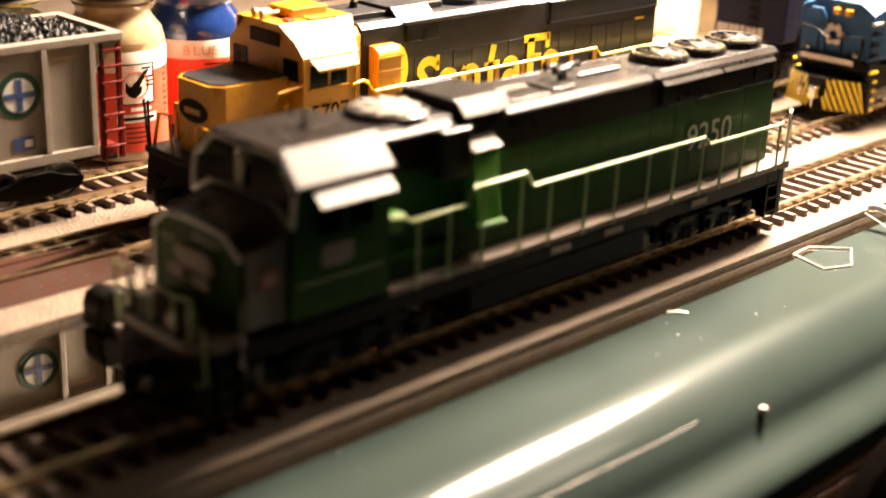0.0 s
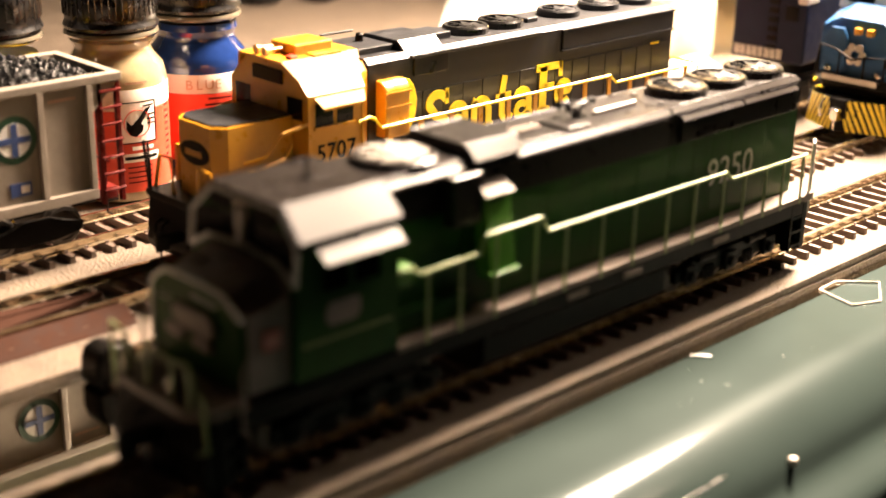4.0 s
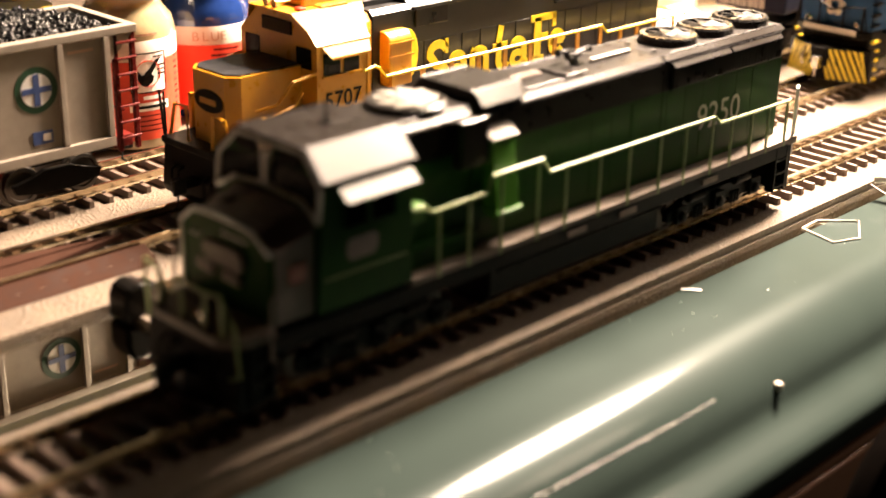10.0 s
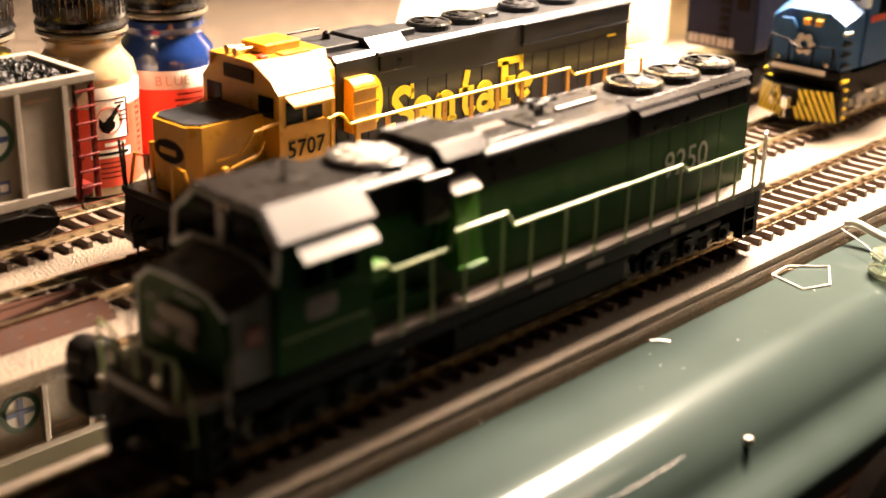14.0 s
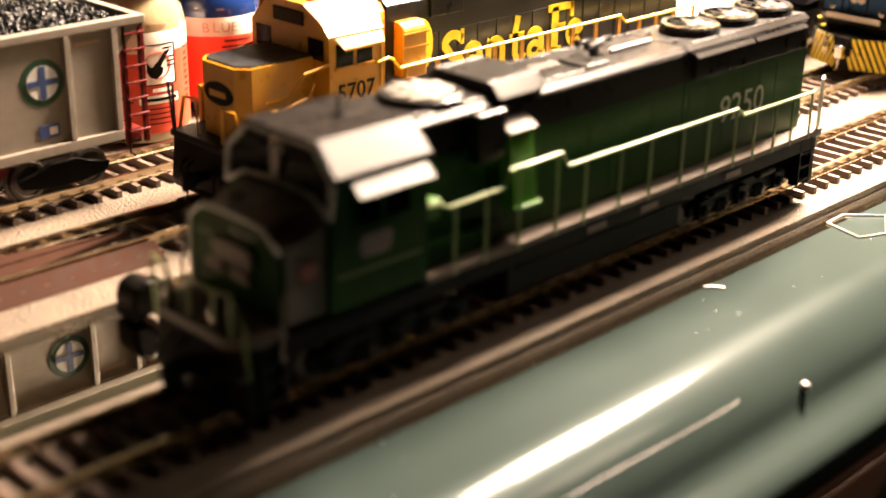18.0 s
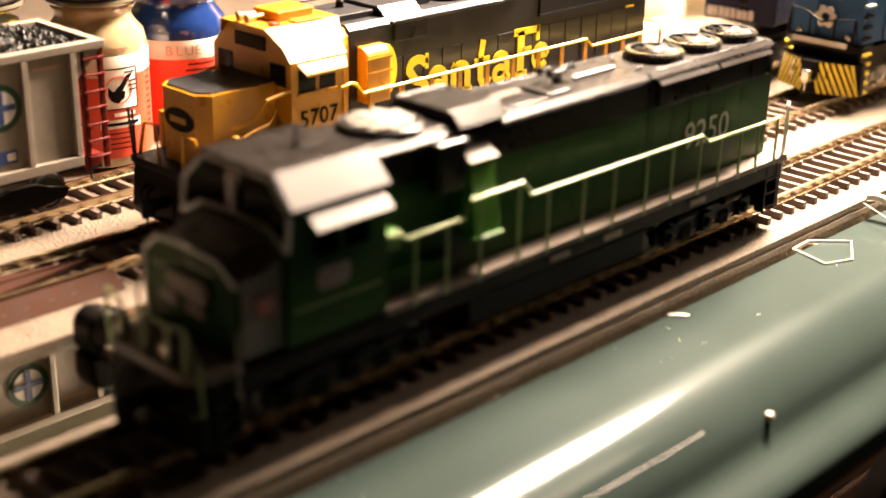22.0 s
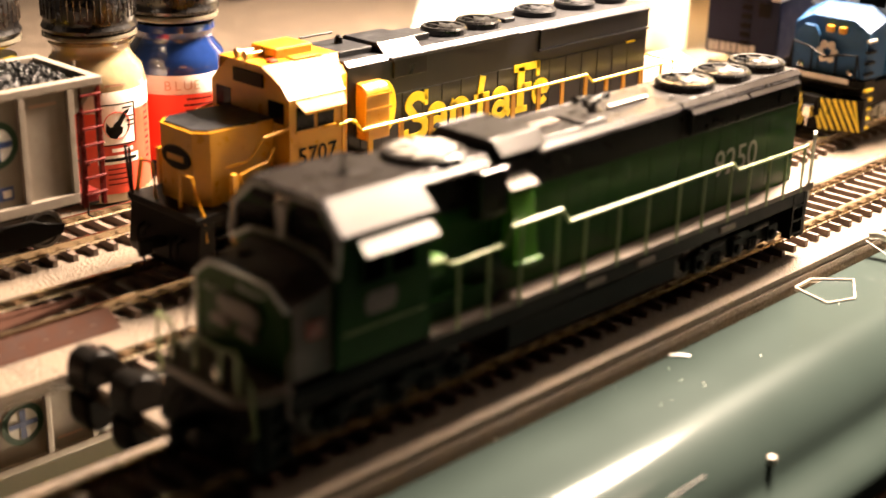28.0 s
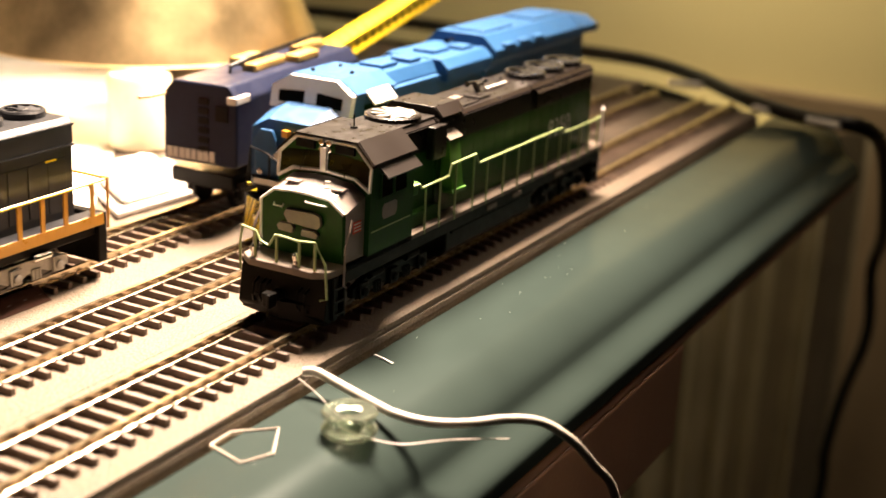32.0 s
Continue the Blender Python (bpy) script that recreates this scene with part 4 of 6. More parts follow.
    for x, r0 in ((191, 7.2), (206.4, 7.2)):
        fan(o, x, c, 58.6, r0, L, M_CAP, M_CAP)
    part("roof_box", Shape(o).box(215.5, 220.5, c - 3, c + 4, 58.6, 60.0, 0.3), M_NAVY, hood)
    for x in (234.5, 254.5, 272.0):
        fan(o, x, c + 0.8, 58.6, 7.0, L, M_NAVY, M_NAVY)
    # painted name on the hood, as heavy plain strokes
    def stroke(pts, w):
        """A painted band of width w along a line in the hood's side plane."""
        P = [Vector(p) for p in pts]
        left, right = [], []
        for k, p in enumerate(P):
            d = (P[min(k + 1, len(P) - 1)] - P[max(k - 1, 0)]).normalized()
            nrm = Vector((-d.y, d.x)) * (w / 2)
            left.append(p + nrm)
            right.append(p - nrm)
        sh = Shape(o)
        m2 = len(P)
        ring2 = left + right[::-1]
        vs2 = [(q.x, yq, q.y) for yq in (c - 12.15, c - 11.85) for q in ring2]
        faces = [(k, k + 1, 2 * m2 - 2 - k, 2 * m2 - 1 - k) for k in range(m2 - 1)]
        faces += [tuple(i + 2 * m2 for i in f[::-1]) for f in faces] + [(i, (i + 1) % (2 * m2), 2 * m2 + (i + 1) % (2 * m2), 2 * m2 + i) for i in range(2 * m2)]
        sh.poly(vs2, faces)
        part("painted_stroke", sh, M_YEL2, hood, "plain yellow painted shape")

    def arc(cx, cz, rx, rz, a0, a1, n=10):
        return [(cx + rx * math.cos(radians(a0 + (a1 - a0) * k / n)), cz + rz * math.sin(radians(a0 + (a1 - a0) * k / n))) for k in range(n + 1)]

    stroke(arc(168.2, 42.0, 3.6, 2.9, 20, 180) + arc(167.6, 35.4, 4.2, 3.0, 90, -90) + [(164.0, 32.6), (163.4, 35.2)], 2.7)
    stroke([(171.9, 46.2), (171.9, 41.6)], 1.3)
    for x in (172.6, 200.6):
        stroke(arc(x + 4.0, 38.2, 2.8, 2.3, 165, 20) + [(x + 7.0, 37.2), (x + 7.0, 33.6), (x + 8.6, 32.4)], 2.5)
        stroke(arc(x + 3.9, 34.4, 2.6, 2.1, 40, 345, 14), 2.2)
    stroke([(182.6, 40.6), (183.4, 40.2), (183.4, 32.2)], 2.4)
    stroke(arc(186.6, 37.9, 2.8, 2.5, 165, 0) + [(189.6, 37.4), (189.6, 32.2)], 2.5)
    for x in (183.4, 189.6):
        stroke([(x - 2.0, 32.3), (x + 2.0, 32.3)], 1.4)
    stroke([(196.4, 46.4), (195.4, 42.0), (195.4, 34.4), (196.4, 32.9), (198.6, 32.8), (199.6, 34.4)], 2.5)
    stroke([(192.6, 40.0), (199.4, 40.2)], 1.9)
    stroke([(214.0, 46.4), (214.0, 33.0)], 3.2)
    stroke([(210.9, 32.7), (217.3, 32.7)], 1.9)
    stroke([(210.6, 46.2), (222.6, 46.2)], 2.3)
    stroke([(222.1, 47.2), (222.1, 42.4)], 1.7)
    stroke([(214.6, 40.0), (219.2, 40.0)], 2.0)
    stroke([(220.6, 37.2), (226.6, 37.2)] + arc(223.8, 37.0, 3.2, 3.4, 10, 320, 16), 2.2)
    part("small_mark", Shape(o).box(268, 272.5, c - 12.0, c - 11.5, 46.4, 47.0), M_YEL2, hood)
    # handrails
    posts = [145, 157, 169, 181, 193, 205, 217, 228.6, 240.5, 251.5, 260.8, 270.4, 282]
    for side in (-1, 1):
        y = c + side * 17.0
        hr = Shape(o)
        hr.tube([(133.5, y, 43.6), (137.6, y, 44.2), (139.4, y, 43.4), (142.0, y, 40.5), (241, y, 40.6), (244.2, y, 37.9), (284.6, y, 38.0), (287.5, y, 38.2)], 0.5)
        rail = part("handrail", hr, M_YEL2, L, "yellow handrail")
        for x in posts:
            part("stanchion", Shape(o).box(x - 0.85, x + 0.85, y - 0.25, y + 0.25, 27.0, 40.5 if x < 242 else 37.9), M_YEL, rail)
        part("end_grab", Shape(o).tube([(289, y, 22), (289, y, 38.6), (287.6, y, 38.4)], 0.5), M_YEL, L)
    part("end_rail", Shape(o).tube([(289.4, c - 16, 38), (289.4, c - 4, 38), (289.4, c + 4, 38), (289.4, c + 16, 38)], 0.5), M_YEL, L)
    # tank, trucks
    tk = part("fuel_tank", Shape(o).prism([(c - 11, 10.6), (c + 11, 10.6), (c + 13.2, 12.6), (c + 13.2, 18.6), (c + 12.0, 20.0), (c - 12.0, 20.0), (c - 13.2, 18.6), (c - 13.2, 12.6)], "x", 161, 224, 0.4), M_BLACK, L, "black fuel tank")
    part("tank_pipe", Shape(o).tube([(163, c - 12.4, 20.6), (223, c - 12.4, 20.6)], 0.55), M_STEEL, tk)
    part("filler_cap", Shape(o).ring([(0.9, 0), (0.9, -0.8)], (168, c - 14.6, 22.4), 10, "y"), M_LABELR, tk, "tiny red filler cap")
    for cx in (128, 251):
        truck(o, cx, c, 17.5, L, M_SILVER)
    lettering("road_number", "5707", 6.6, side_at(125.6 - o[0], c - 17.05 - o[1], 37.0 - o[2]), M_BLACK, L, "black painted number", 1.05, 0.09)


build_sf()

# ---- coal hopper ----
HO = (5, 133, 9)
hopper = root("coal_hopper", HO, "grey-tan model hopper car heaped with coal, red-brown ladder", "hopper car")


def build_hopper():
    o, L, c = HO, hopper, 133.0
    X0, X1 = -68.0, 79.0
    part("side_wall", Shape(o).box(X0, X1, c - 15.6, c - 14.6, 24.0, 55.0), M_HOP, L)
    part("side_wall", Shape(o).box(X0, X1, c + 14.6, c + 15.6, 24.0, 55.0), M_HOP, L)
    part("top_rim", Shape(o).box(X0 - 2, X1 + 9, c - 17.0, c - 14.2, 54.0, 56.4, 0.3), M_HOP, L)
    part("top_rim", Shape(o).box(X0 - 2, X1 + 9, c + 14.2, c + 17.0, 54.0, 56.4, 0.3), M_HOP, L)
    part("end_rim", Shape(o).box(X1 + 6.2, X1 + 9, c - 14.1, c + 14.1, 54.0, 56.4, 0.3), M_HOP, L)
    part("end_rim", Shape(o).box(X0 - 2, X0 + 1, c - 14.1, c + 14.1, 54.0, 56.4, 0.3), M_HOP, L)
    part("end_slope", Shape(o).prism([(X1 + 8, 54.0), (X1 + 6.4, 54.0), (X1 - 30, 26), (X1 - 28, 26)], "y", c - 14.5, c + 14.5), M_HOP, L)
    part("end_slope", Shape(o).prism([(X0 - 1, 54.0), (X0 + 1, 54.0), (X0 + 36, 26), (X0 + 34, 26)], "y", c - 14.5, c + 14.5), M_HOP, L)
    part("bottom_sill", Shape(o).box(X0, X1, c - 17.0, c - 14.0, 22.4, 25.4, 0.3), M_HOP, L)
    part("bottom_sill", Shape(o).box(X0, X1, c + 14.0, c + 17.0, 22.4, 25.4, 0.3), M_HOP, L)
    part("corner_gusset", Shape(o).prism([(X1, 54), (X1 + 8, 54), (X1 + 1, 47), (X1, 47)], "y", c - 16.2, c - 15.0), M_HOP, L)
    for x in (-68, -50.5, -33, -15.5, 2, 19.5, 37, 63.6, 78.0):
        part("side_rib", Shape(o).box(x - 0.9, x + 0.9, c - 17.0, c - 15.6, 25.4, 54.0, 0.2), M_HOP, L)
    # coal: a rough heaped surface of lumps
    nx, ny = 150, 34
    sh = Shape(o)
    verts = []
    for i in range(nx):
        for j in range(ny):
            x = X0 + (X1 + 6 - X0) * i / (nx - 1)
            y = c - 14.2 + 28.4 * j / (ny - 1)
            edge = max(0.0, min(1.0, (1 - abs(y - c) / 14.2) * 1.7)) * min(1.0, (X1 + 6 - x) / 22.0)
            n = noise.noise(Vector((x * 0.9, y * 0.9, 3))) * 0.9 + noise.noise(Vector((x * 0.25, y * 0.25, 9))) * 0.8
            verts.append((x + random.uniform(-0.3, 0.3), y + random.uniform(-0.3, 0.3) * (0 < j < ny - 1), 53.5 + 6.0 * edge ** 0.7 + n + random.uniform(-0.6, 0.6)))
    sh.poly(verts, [(i * ny + j, (i + 1) * ny + j, (i + 1) * ny + j + 1, i * ny + j + 1) for i in range(nx - 1) for j in range(ny - 1)])
    for k in range(3600):
        i, j = random.randrange(30, nx - 1), random.randrange(1, ny - 1)
        v = Vector(verts[i * ny + j]) + Vector((random.uniform(-0.5, 0.5), random.uniform(-0.4, 0.4), random.uniform(0.0, 0.5)))
        q = random.uniform(0.45, 0.85)
        t3 = random.uniform(0, 6.28)
        ring4 = [v + Vector((q * math.cos(t3 + a) * random.uniform(0.7, 1.2), q * math.sin(t3 + a) * random.uniform(0.7, 1.2), random.uniform(-0.2, 0.2))) for a in (0, 1.57, 3.14, 4.71)]
        sh.poly(ring4 + [v + Vector((0, 0, q * 0.9)), v - Vector((0, 0, q * 0.9))], [(0, 1, 4), (1, 2, 4), (2, 3, 4), (3, 0, 4), (1, 0, 5), (2, 1, 5), (3, 2, 5), (0, 3, 5)])
    ob = part("coal_load", sh, M_COAL, L, "heaped glossy black coal")
    ob["kind"] = "stuff"
    # ladder and end frame
    for x in (81.2, 87.0):
        part("ladder_post", Shape(o).box(x - 0.7, x + 0.7, c - 16.2, c - 14.8, 20, 54.0, 0.2), M_RED, L, "red-brown post")
    for k in range(7):
        part("ladder_rung", Shape(o).tube([(81.2, c - 16.6, 24 + k * 4.6), (87.6, c - 16.6, 24 + k * 4.6)], 0.4), M_RED, L)
    part("end_frame", Shape(o).box(80.4, 86.4, c - 14, c + 14, 20.5, 24.0, 0.3), M_RED, L)
    for y in (-9, 0, 9):
        part("end_post", Shape(o).box(84.6, 86.0, c + y - 0.7, c + y + 0.7, 24, 53.8), M_RED, L)
    part("brake_pipe", Shape(o).tube([(86.4, c - 10, 30), (86.4, c + 4, 30), (86.4, c + 4, 42)], 0.5), M_RED, L)
    part("hopper_chute", Shape(o).prism([(10, 24), (50, 24), (38, 11.5), (24, 11.5)], "y", c - 12, c + 12), M_RED, L)
    part("hopper_chute", Shape(o).prism([(-46, 24), (-6, 24), (-20, 11.5), (-34, 11.5)], "y", c - 12, c + 12), M_RED, L)
    part("underframe", Shape(o).box(X0 + 2, 84, c - 4, c + 4, 17, 22.3), M_BLACK, L)
    coupler(o, 84, c, 1, L, M_BLACK)
    # round emblem as plain shapes
    em = part("emblem_ring", Shape(o).ring([(6.4, 0), (6.4, -0.12), (0.3, -0.14)], (56.2, c - 15.62, 42.6), 36, "y"), M_DKGREEN, L, "dark green round emblem")
    part("emblem_disc", Shape(o).ring([(4.6, 0), (4.6, -0.1), (0.2, -0.11)], (56.2, c - 15.78, 42.6), 32, "y"), M_WHITE, em)
    part("emblem_bar", Shape(o).box(55.3, 57.1, c - 16.05, c - 15.9, 38.2, 47.0), M_INKBLUE, em)
    part("emblem_bar", Shape(o).box(51.8, 60.6, c - 16.1, c - 15.92, 41.8, 43.4), M_INKBLUE, em)
    part("notice_plate", Shape(o).box(54, 60, c - 15.85, c - 15.6, 27.4, 31.0), M_INKBLUE, L, "small blue and white plate")
    part("notice_bar", Shape(o).box(57, 59.4, c - 15.95, c - 15.86, 28.2, 30.2), M_LABELW, L)
    for x in (66.5,):
        part("stencil_bar", Shape(o).box(x, x + 8, c - 15.7, c - 15.6, 50.6, 51.3), M_BROWN, L)
    # two-axle trucks
    for cx in (62, -48):
        for side in (-1, 1):
            y0, y1 = sorted((c + side * 11.4, c + side * 13.2))
            part("sideframe", Shape(o).prism([(cx - 14, 16), (cx - 8, 17), (cx - 4, 19), (cx + 4, 19), (cx + 8, 17), (cx + 14, 16), (cx + 13, 13.4), (cx + 5, 12.2), (cx - 5, 12.2), (cx - 13, 13.4)], "y", y0, y1, 0.3), M_BLACK, L)
        for dx in (-9.5, 9.5):
            for side in (-1, 1):
                d = 1 if side > 0 else -1
                part("wheel", Shape(o).ring([(4.4, d * 7.2), (6.1, d * 7.2), (6.1, d * 7.9), (5.5, d * 8.1), (5.4, d * 9.9), (4.4, d * 9.9), (4.2, d * 9.4), (0.8, d * 9.6)], (cx + dx, c, 14.5), 20, "y"), M_WHEEL, L)


build_hopper()

# ---- paint jars ----


def jar(x, y, r, paint, wrap, top_band, label, capz=56.0, up=0.0):
    o = (x, y, 4.4)
    L = root("paint_jar", o, label, "paint jar", "paint jars behind the hopper")
    g = 4.4
    prof = [(r - 2.0, g + 0.1), (r - 0.4, g + 1.2), (r, g + 3.0), (r, g + 34.5 + up), (r - 1.0, g + 38.5 + up), (r - 3.6, g + 41.6 + up), (r - 4.4, g + 43.4 + up), (r - 4.2, g + 44.5 + up), (r - 3.2, g + 46.2 + up), (r - 3.6, g + 48.4 + up)]
    body = part("jar", Shape(o).ring(prof, (x, y, 0), 56), paint, L, "", True)
    part("lip", Shape(o).ring([(r - 3.6, capz - 4.4), (r - 2.2, capz - 3.8), (r - 1.6, capz - 3.0), (r - 1.8, capz - 2.2), (r - 3.4, capz - 1.6)], (x, y, 0), 56), M_CLEAR, L, "clear glass lip", True)
    cp = Shape(o)
    cp.ring([(r - 3.2, capz - 1.6), (r - 1.9, capz - 1.4), (r - 1.5, capz - 0.4), (r - 2.0, capz + 0.6), (r - 2.3, capz + 1.4), (r - 2.0, capz + 2.4), (r - 2.0, capz + 9.5), (r - 2.6, capz + 11.0), (r - 5.0, capz + 11.4)], (x, y, 0), 56)
    cap = part("cap", cp, M_CAP, L, "ridged glossy black screw cap", True)
    for k in range(44):
        a = 2 * math.pi * k / 44
        part("cap_ridge", Shape(o).tube([(x + (r - 1.95) * math.cos(a), y + (r - 1.95) * math.sin(a), capz + 2.8), (x + (r - 1.95) * math.cos(a), y + (r - 1.95) * math.sin(a), capz + 9.0)], 0.28, 4), M_CAP, cap)
    lab = part("label_band", Shape(o).ring([(r + 0.02, g + 4.0), (r + 0.15, g + 4.1), (r + 0.15, g + 26.5 + up), (r + 0.02, g + 26.6 + up)], (x, y, 0), 56), wrap, L, "red wrap label", True)
    part("label_top", Shape(o).ring([(r + 0.02, g + 26.7 + up), (r + 0.15, g + 26.8 + up), (r + 0.15, g + 32.8 + up), (r + 0.02, g + 33 + up)], (x, y, 0), 56), top_band, L, "", True)
    return o, L, lab


def on_jar(o, r, a, z, w, h, material, parent, name="label_bar", lift=0.22):
    """A small curved patch on a jar's label at the angle a."""
    x, y = o[0], o[1]
    n = max(2, int(w / 1.5))
    sh = Shape(o)
    half = w / r / 2
    vs = []
    for i in range(n + 1):
        b = radians(a) - half + 2 * half * i / n
        for zz in (z - h / 2, z + h / 2):
            vs.append((x + (r + lift) * math.cos(b), y + (r + lift) * math.sin(b), zz))
    sh.poly(vs, [(2 * i, 2 * i + 2, 2 * i + 3, 2 * i + 1) for i in range(n)])
    return part(name, sh, material, parent)


o, L, lab = jar(116.5, 167.5, 16.0, M_CREAM, M_LABELO, M_LABELW, "glass paint jar of cream paint, orange-red label", 59.0, 3.2)
pn = on_jar(o, 16.0, 262, 30.4, 11.5, 12.4, M_PAPER, lab, "label_panel", 0.24)
for z in (24.1, 36.7):
    on_jar(o, 16.0, 262, z, 11.9, 0.4, M_BLACK, lab, "panel_border", 0.3)
for a in (240.6, 283.4):
    on_jar(o, 16.0, a, 30.4, 0.5, 12.6, M_BLACK, lab, "panel_border", 0.3)
# a flying bird silhouette in a ring
bird = Shape(o)


def jar_pt(a_mm, z, lift=0.5, r=16.0, a0=261):
    b = radians(a0) + a_mm / r
    return (o[0] + (r + lift) * math.cos(b), o[1] + (r + lift) * math.sin(b), z + 5.0)


for pts in ([(-2.0, 23.0), (0.8, 24.6), (4.6, 30.0), (2.4, 29.4), (0.2, 26.6), (-1.2, 25.6)], [(-2.4, 21.6), (-0.6, 21.0), (1.4, 22.6), (1.8, 24.4), (0.0, 25.4), (-2.2, 24.8), (-3.4, 26.4), (-3.6, 23.6)]):
    bird.poly([jar_pt(a, z) for a, z in pts], [tuple(range(len(pts)))])
part("bird_mark", bird, M_BLACK, lab, "black bird silhouette")
ringm = Shape(o)
ringm.tube([jar_pt(4.2 * math.cos(t2), 25.2 + 4.2 * math.sin(t2), 0.35) for t2 in np.linspace(0, 2 * math.pi, 25)], 0.14, 4)
part("ring_mark", ringm, M_LABELR, lab)
for z, w2, a in ((35.4, 3.6, 274), (32.6, 2.6, 277), (31.2, 2.6, 277), (29.8, 2.6, 277)):
    on_jar(o, 16.0, a, z, w2, 0.5, M_BLACK, lab, "text_bar", 0.4)
on_jar(o, 16.0, 262, 19.4, 13.5, 2.8, M_PAPER, lab, "label_strip", 0.24)
on_jar(o, 16.0, 264, 19.4, 10.6, 1.0, M_BLACK, lab, "text_bar", 0.4)
on_jar(o, 16.0, 266, 22.4, 7.0, 1.2, M_PAPER, lab, "text_bar", 0.4)
for z in (16.4, 14.8, 13.2, 11.6):
    on_jar(o, 16.0, 262, z, 8.0, 0.5, M_RED, lab, "text_bar", 0.3)
for z in (34, 32, 30, 28, 26, 24, 22, 20, 18):
    on_jar(o, 16.0, 306, z, 2.4, 0.8, M_RED, lab, "text_bar", 0.3)
on_jar(o, 16.0, 262, 42.6, 7.0, 0.7, M_BROWN, L, "text_bar", 0.2)

o, L, lab = jar(156.5, 181.0, 17.0, M_BLUEB, M_LABELR, M_LABELW, "glass paint jar of deep blue paint, red label", 58.0)
for z in (29.5, 27.5, 25.5, 23.5, 21.5, 19.5):
    on_jar(o, 17.0, 262, z, 12.0 - (z % 3), 0.7, M_RED, lab, "text_bar", 0.3)
for ch, a in (("B", 226), ("L", 237), ("U", 248), ("E", 258)):
    b = radians(a)
    m = Matrix.Translation((17.3 * math.cos(b), 17.3 * math.sin(b), 29.6)) @ Matrix.Rotation(b + math.pi / 2, 4, "Z") @ SIDE
    lettering("colour_name", ch, 4.6, m, M_BROWN, L, "dark printed letter")
o, L, lab = jar(80.0, 173.0, 16.5, M_YELB, M_LABELO, M_LABELW, "glass paint jar of yellow paint, black cap", 61.0)

# ---- blue road locomotive on the siding ----
BO = (400, 44, 9)
blue = root("diesel_locomotive", BO, "light blue model diesel locomotive with white cab front and striped plow", "locomotive")


def build_blue():
    o, L, c = BO, blue, 44.3
    part("underframe", Shape(o).box(350, 572, c - 14, c + 14, 18, 27, 0.4), M_BLACK, L)
    plow = part("plow", Shape(o).prism([(339, c), (347, c - 17), (350, c - 17), (350, c + 17), (347, c + 17)], "z", 10.2, 22.5, 0.3), M_BLACK, L, "black plow")
    for k in range(8):
        for side in (-1, 1):
            y0 = 3.6 + k * 2.1
            s = Shape(o)
            q = [(y0, 10.5), (y0 + 1.1, 10.5), (y0 - 3.9, 22.0), (y0 - 5.0, 22.0)]
            q = [(max(0.6, min(a, 16.7)), z) for a, z in q]
            s.loft([[(339 + a * 0.47 - d, c + side * a, z) for a, z in q] for d in (0.6, 0.15)])
            part("plow_stripe", s, M_YEL2, plow, "yellow hazard stripe")
    part("coupler_pocket", Shape(o).box(338.4, 346, c - 3.4, c + 3.4, 15.5, 22.6, 0.4), M_BLACK, L)
    part("front_platform", Shape(o).prism([(344.5, c - 11), (348, c - 15.6), (356, c - 15.6), (356, c + 15.6), (348, c + 15.6), (344.5, c + 11)], "z", 26.2, 29.2, 0.4), M_BLACK, L)
    part("platform_edge", Shape(o).prism([(344.1, c - 11), (344.6, c - 11), (344.6, c + 11), (344.1, c + 11)], "z", 27.6, 29.6), M_GREY, L, "pale grey platform lip")
    coupler(o, 344, c, -1, L, M_STEEL)
    for y, d in ((-8, 1), (6.5, 1), (8.5, -1)):
        part("air_hose", Shape(o).tube([(345, c + y, 24), (342.6, c + y + d, 22), (341.4, c + y + d * 2, 17), (342.4, c + y + d * 2, 14)], 0.5), M_STEEL if y == 6.5 else M_BLACK, L)
    # nose with cut-back corners
    low = [(-10.8, 29.3), (10.8, 29.3), (15.0, 29.3), (15.0, 46.2), (8.5, 49.8), (-8.5, 49.8), (-15.0, 46.2), (-15.0, 29.3)]
    s = Shape(o)
    s.loft([[(347.2 + abs(y) * 0.06 + max(0, z - 45) * 0.3, c + y, z) for y, z in low], [(361.5, c + y * 1.05, z + (4.4 if z > 40 else 0)) for y, z in low]])
    nose = part("nose_hood", s, M_BLUEP, L, "light blue nose")
    part("nose_door", Shape(o).prism([(c + 3.6, 30.5), (c + 12.4, 30.5), (c + 12.4, 43.0), (c + 10.4, 46.4), (c + 5.6, 46.4), (c + 3.6, 43.0)], "x", 346.6, 348.2, 0.3), M_BLUEP, nose)
    for z in (31, 35, 39, 43):
        part("nose_step", Shape(o).box(347.6, 353, c - 16.2, c - 14.6, z, z + 1.0, 0.15), M_BLACK if z < 43 else M_GREY, L)
    for k in range(6):
        a = k * math.pi / 3
        part("emblem_disc", Shape(o).ring([(1.5, 0), (1.5, -0.4), (0.8, -0.5)], (346.9, c + 3.0 * math.cos(a), 37.6 + 2.8 * math.sin(a)), 10, "x"), M_GREY, nose, "plain pale round emblem disc")
    for y in (0.0, -4.8):
        part("number_light", Shape(o).box(346.5, 348.6, c + y - 1.3, c + y + 1.3, 44.8, 47.2, 0.2), M_YEL, nose, "small orange light")
    for side in (-1, 1):
        part("ditch_light", Shape(o).ring([(1.2, 0), (1.2, -0.8), (0.8, -1)], (346.6, c + side * 10, 31.4), 12, "x"), M_STEEL, L)
    # cab
    s = Shape(o)
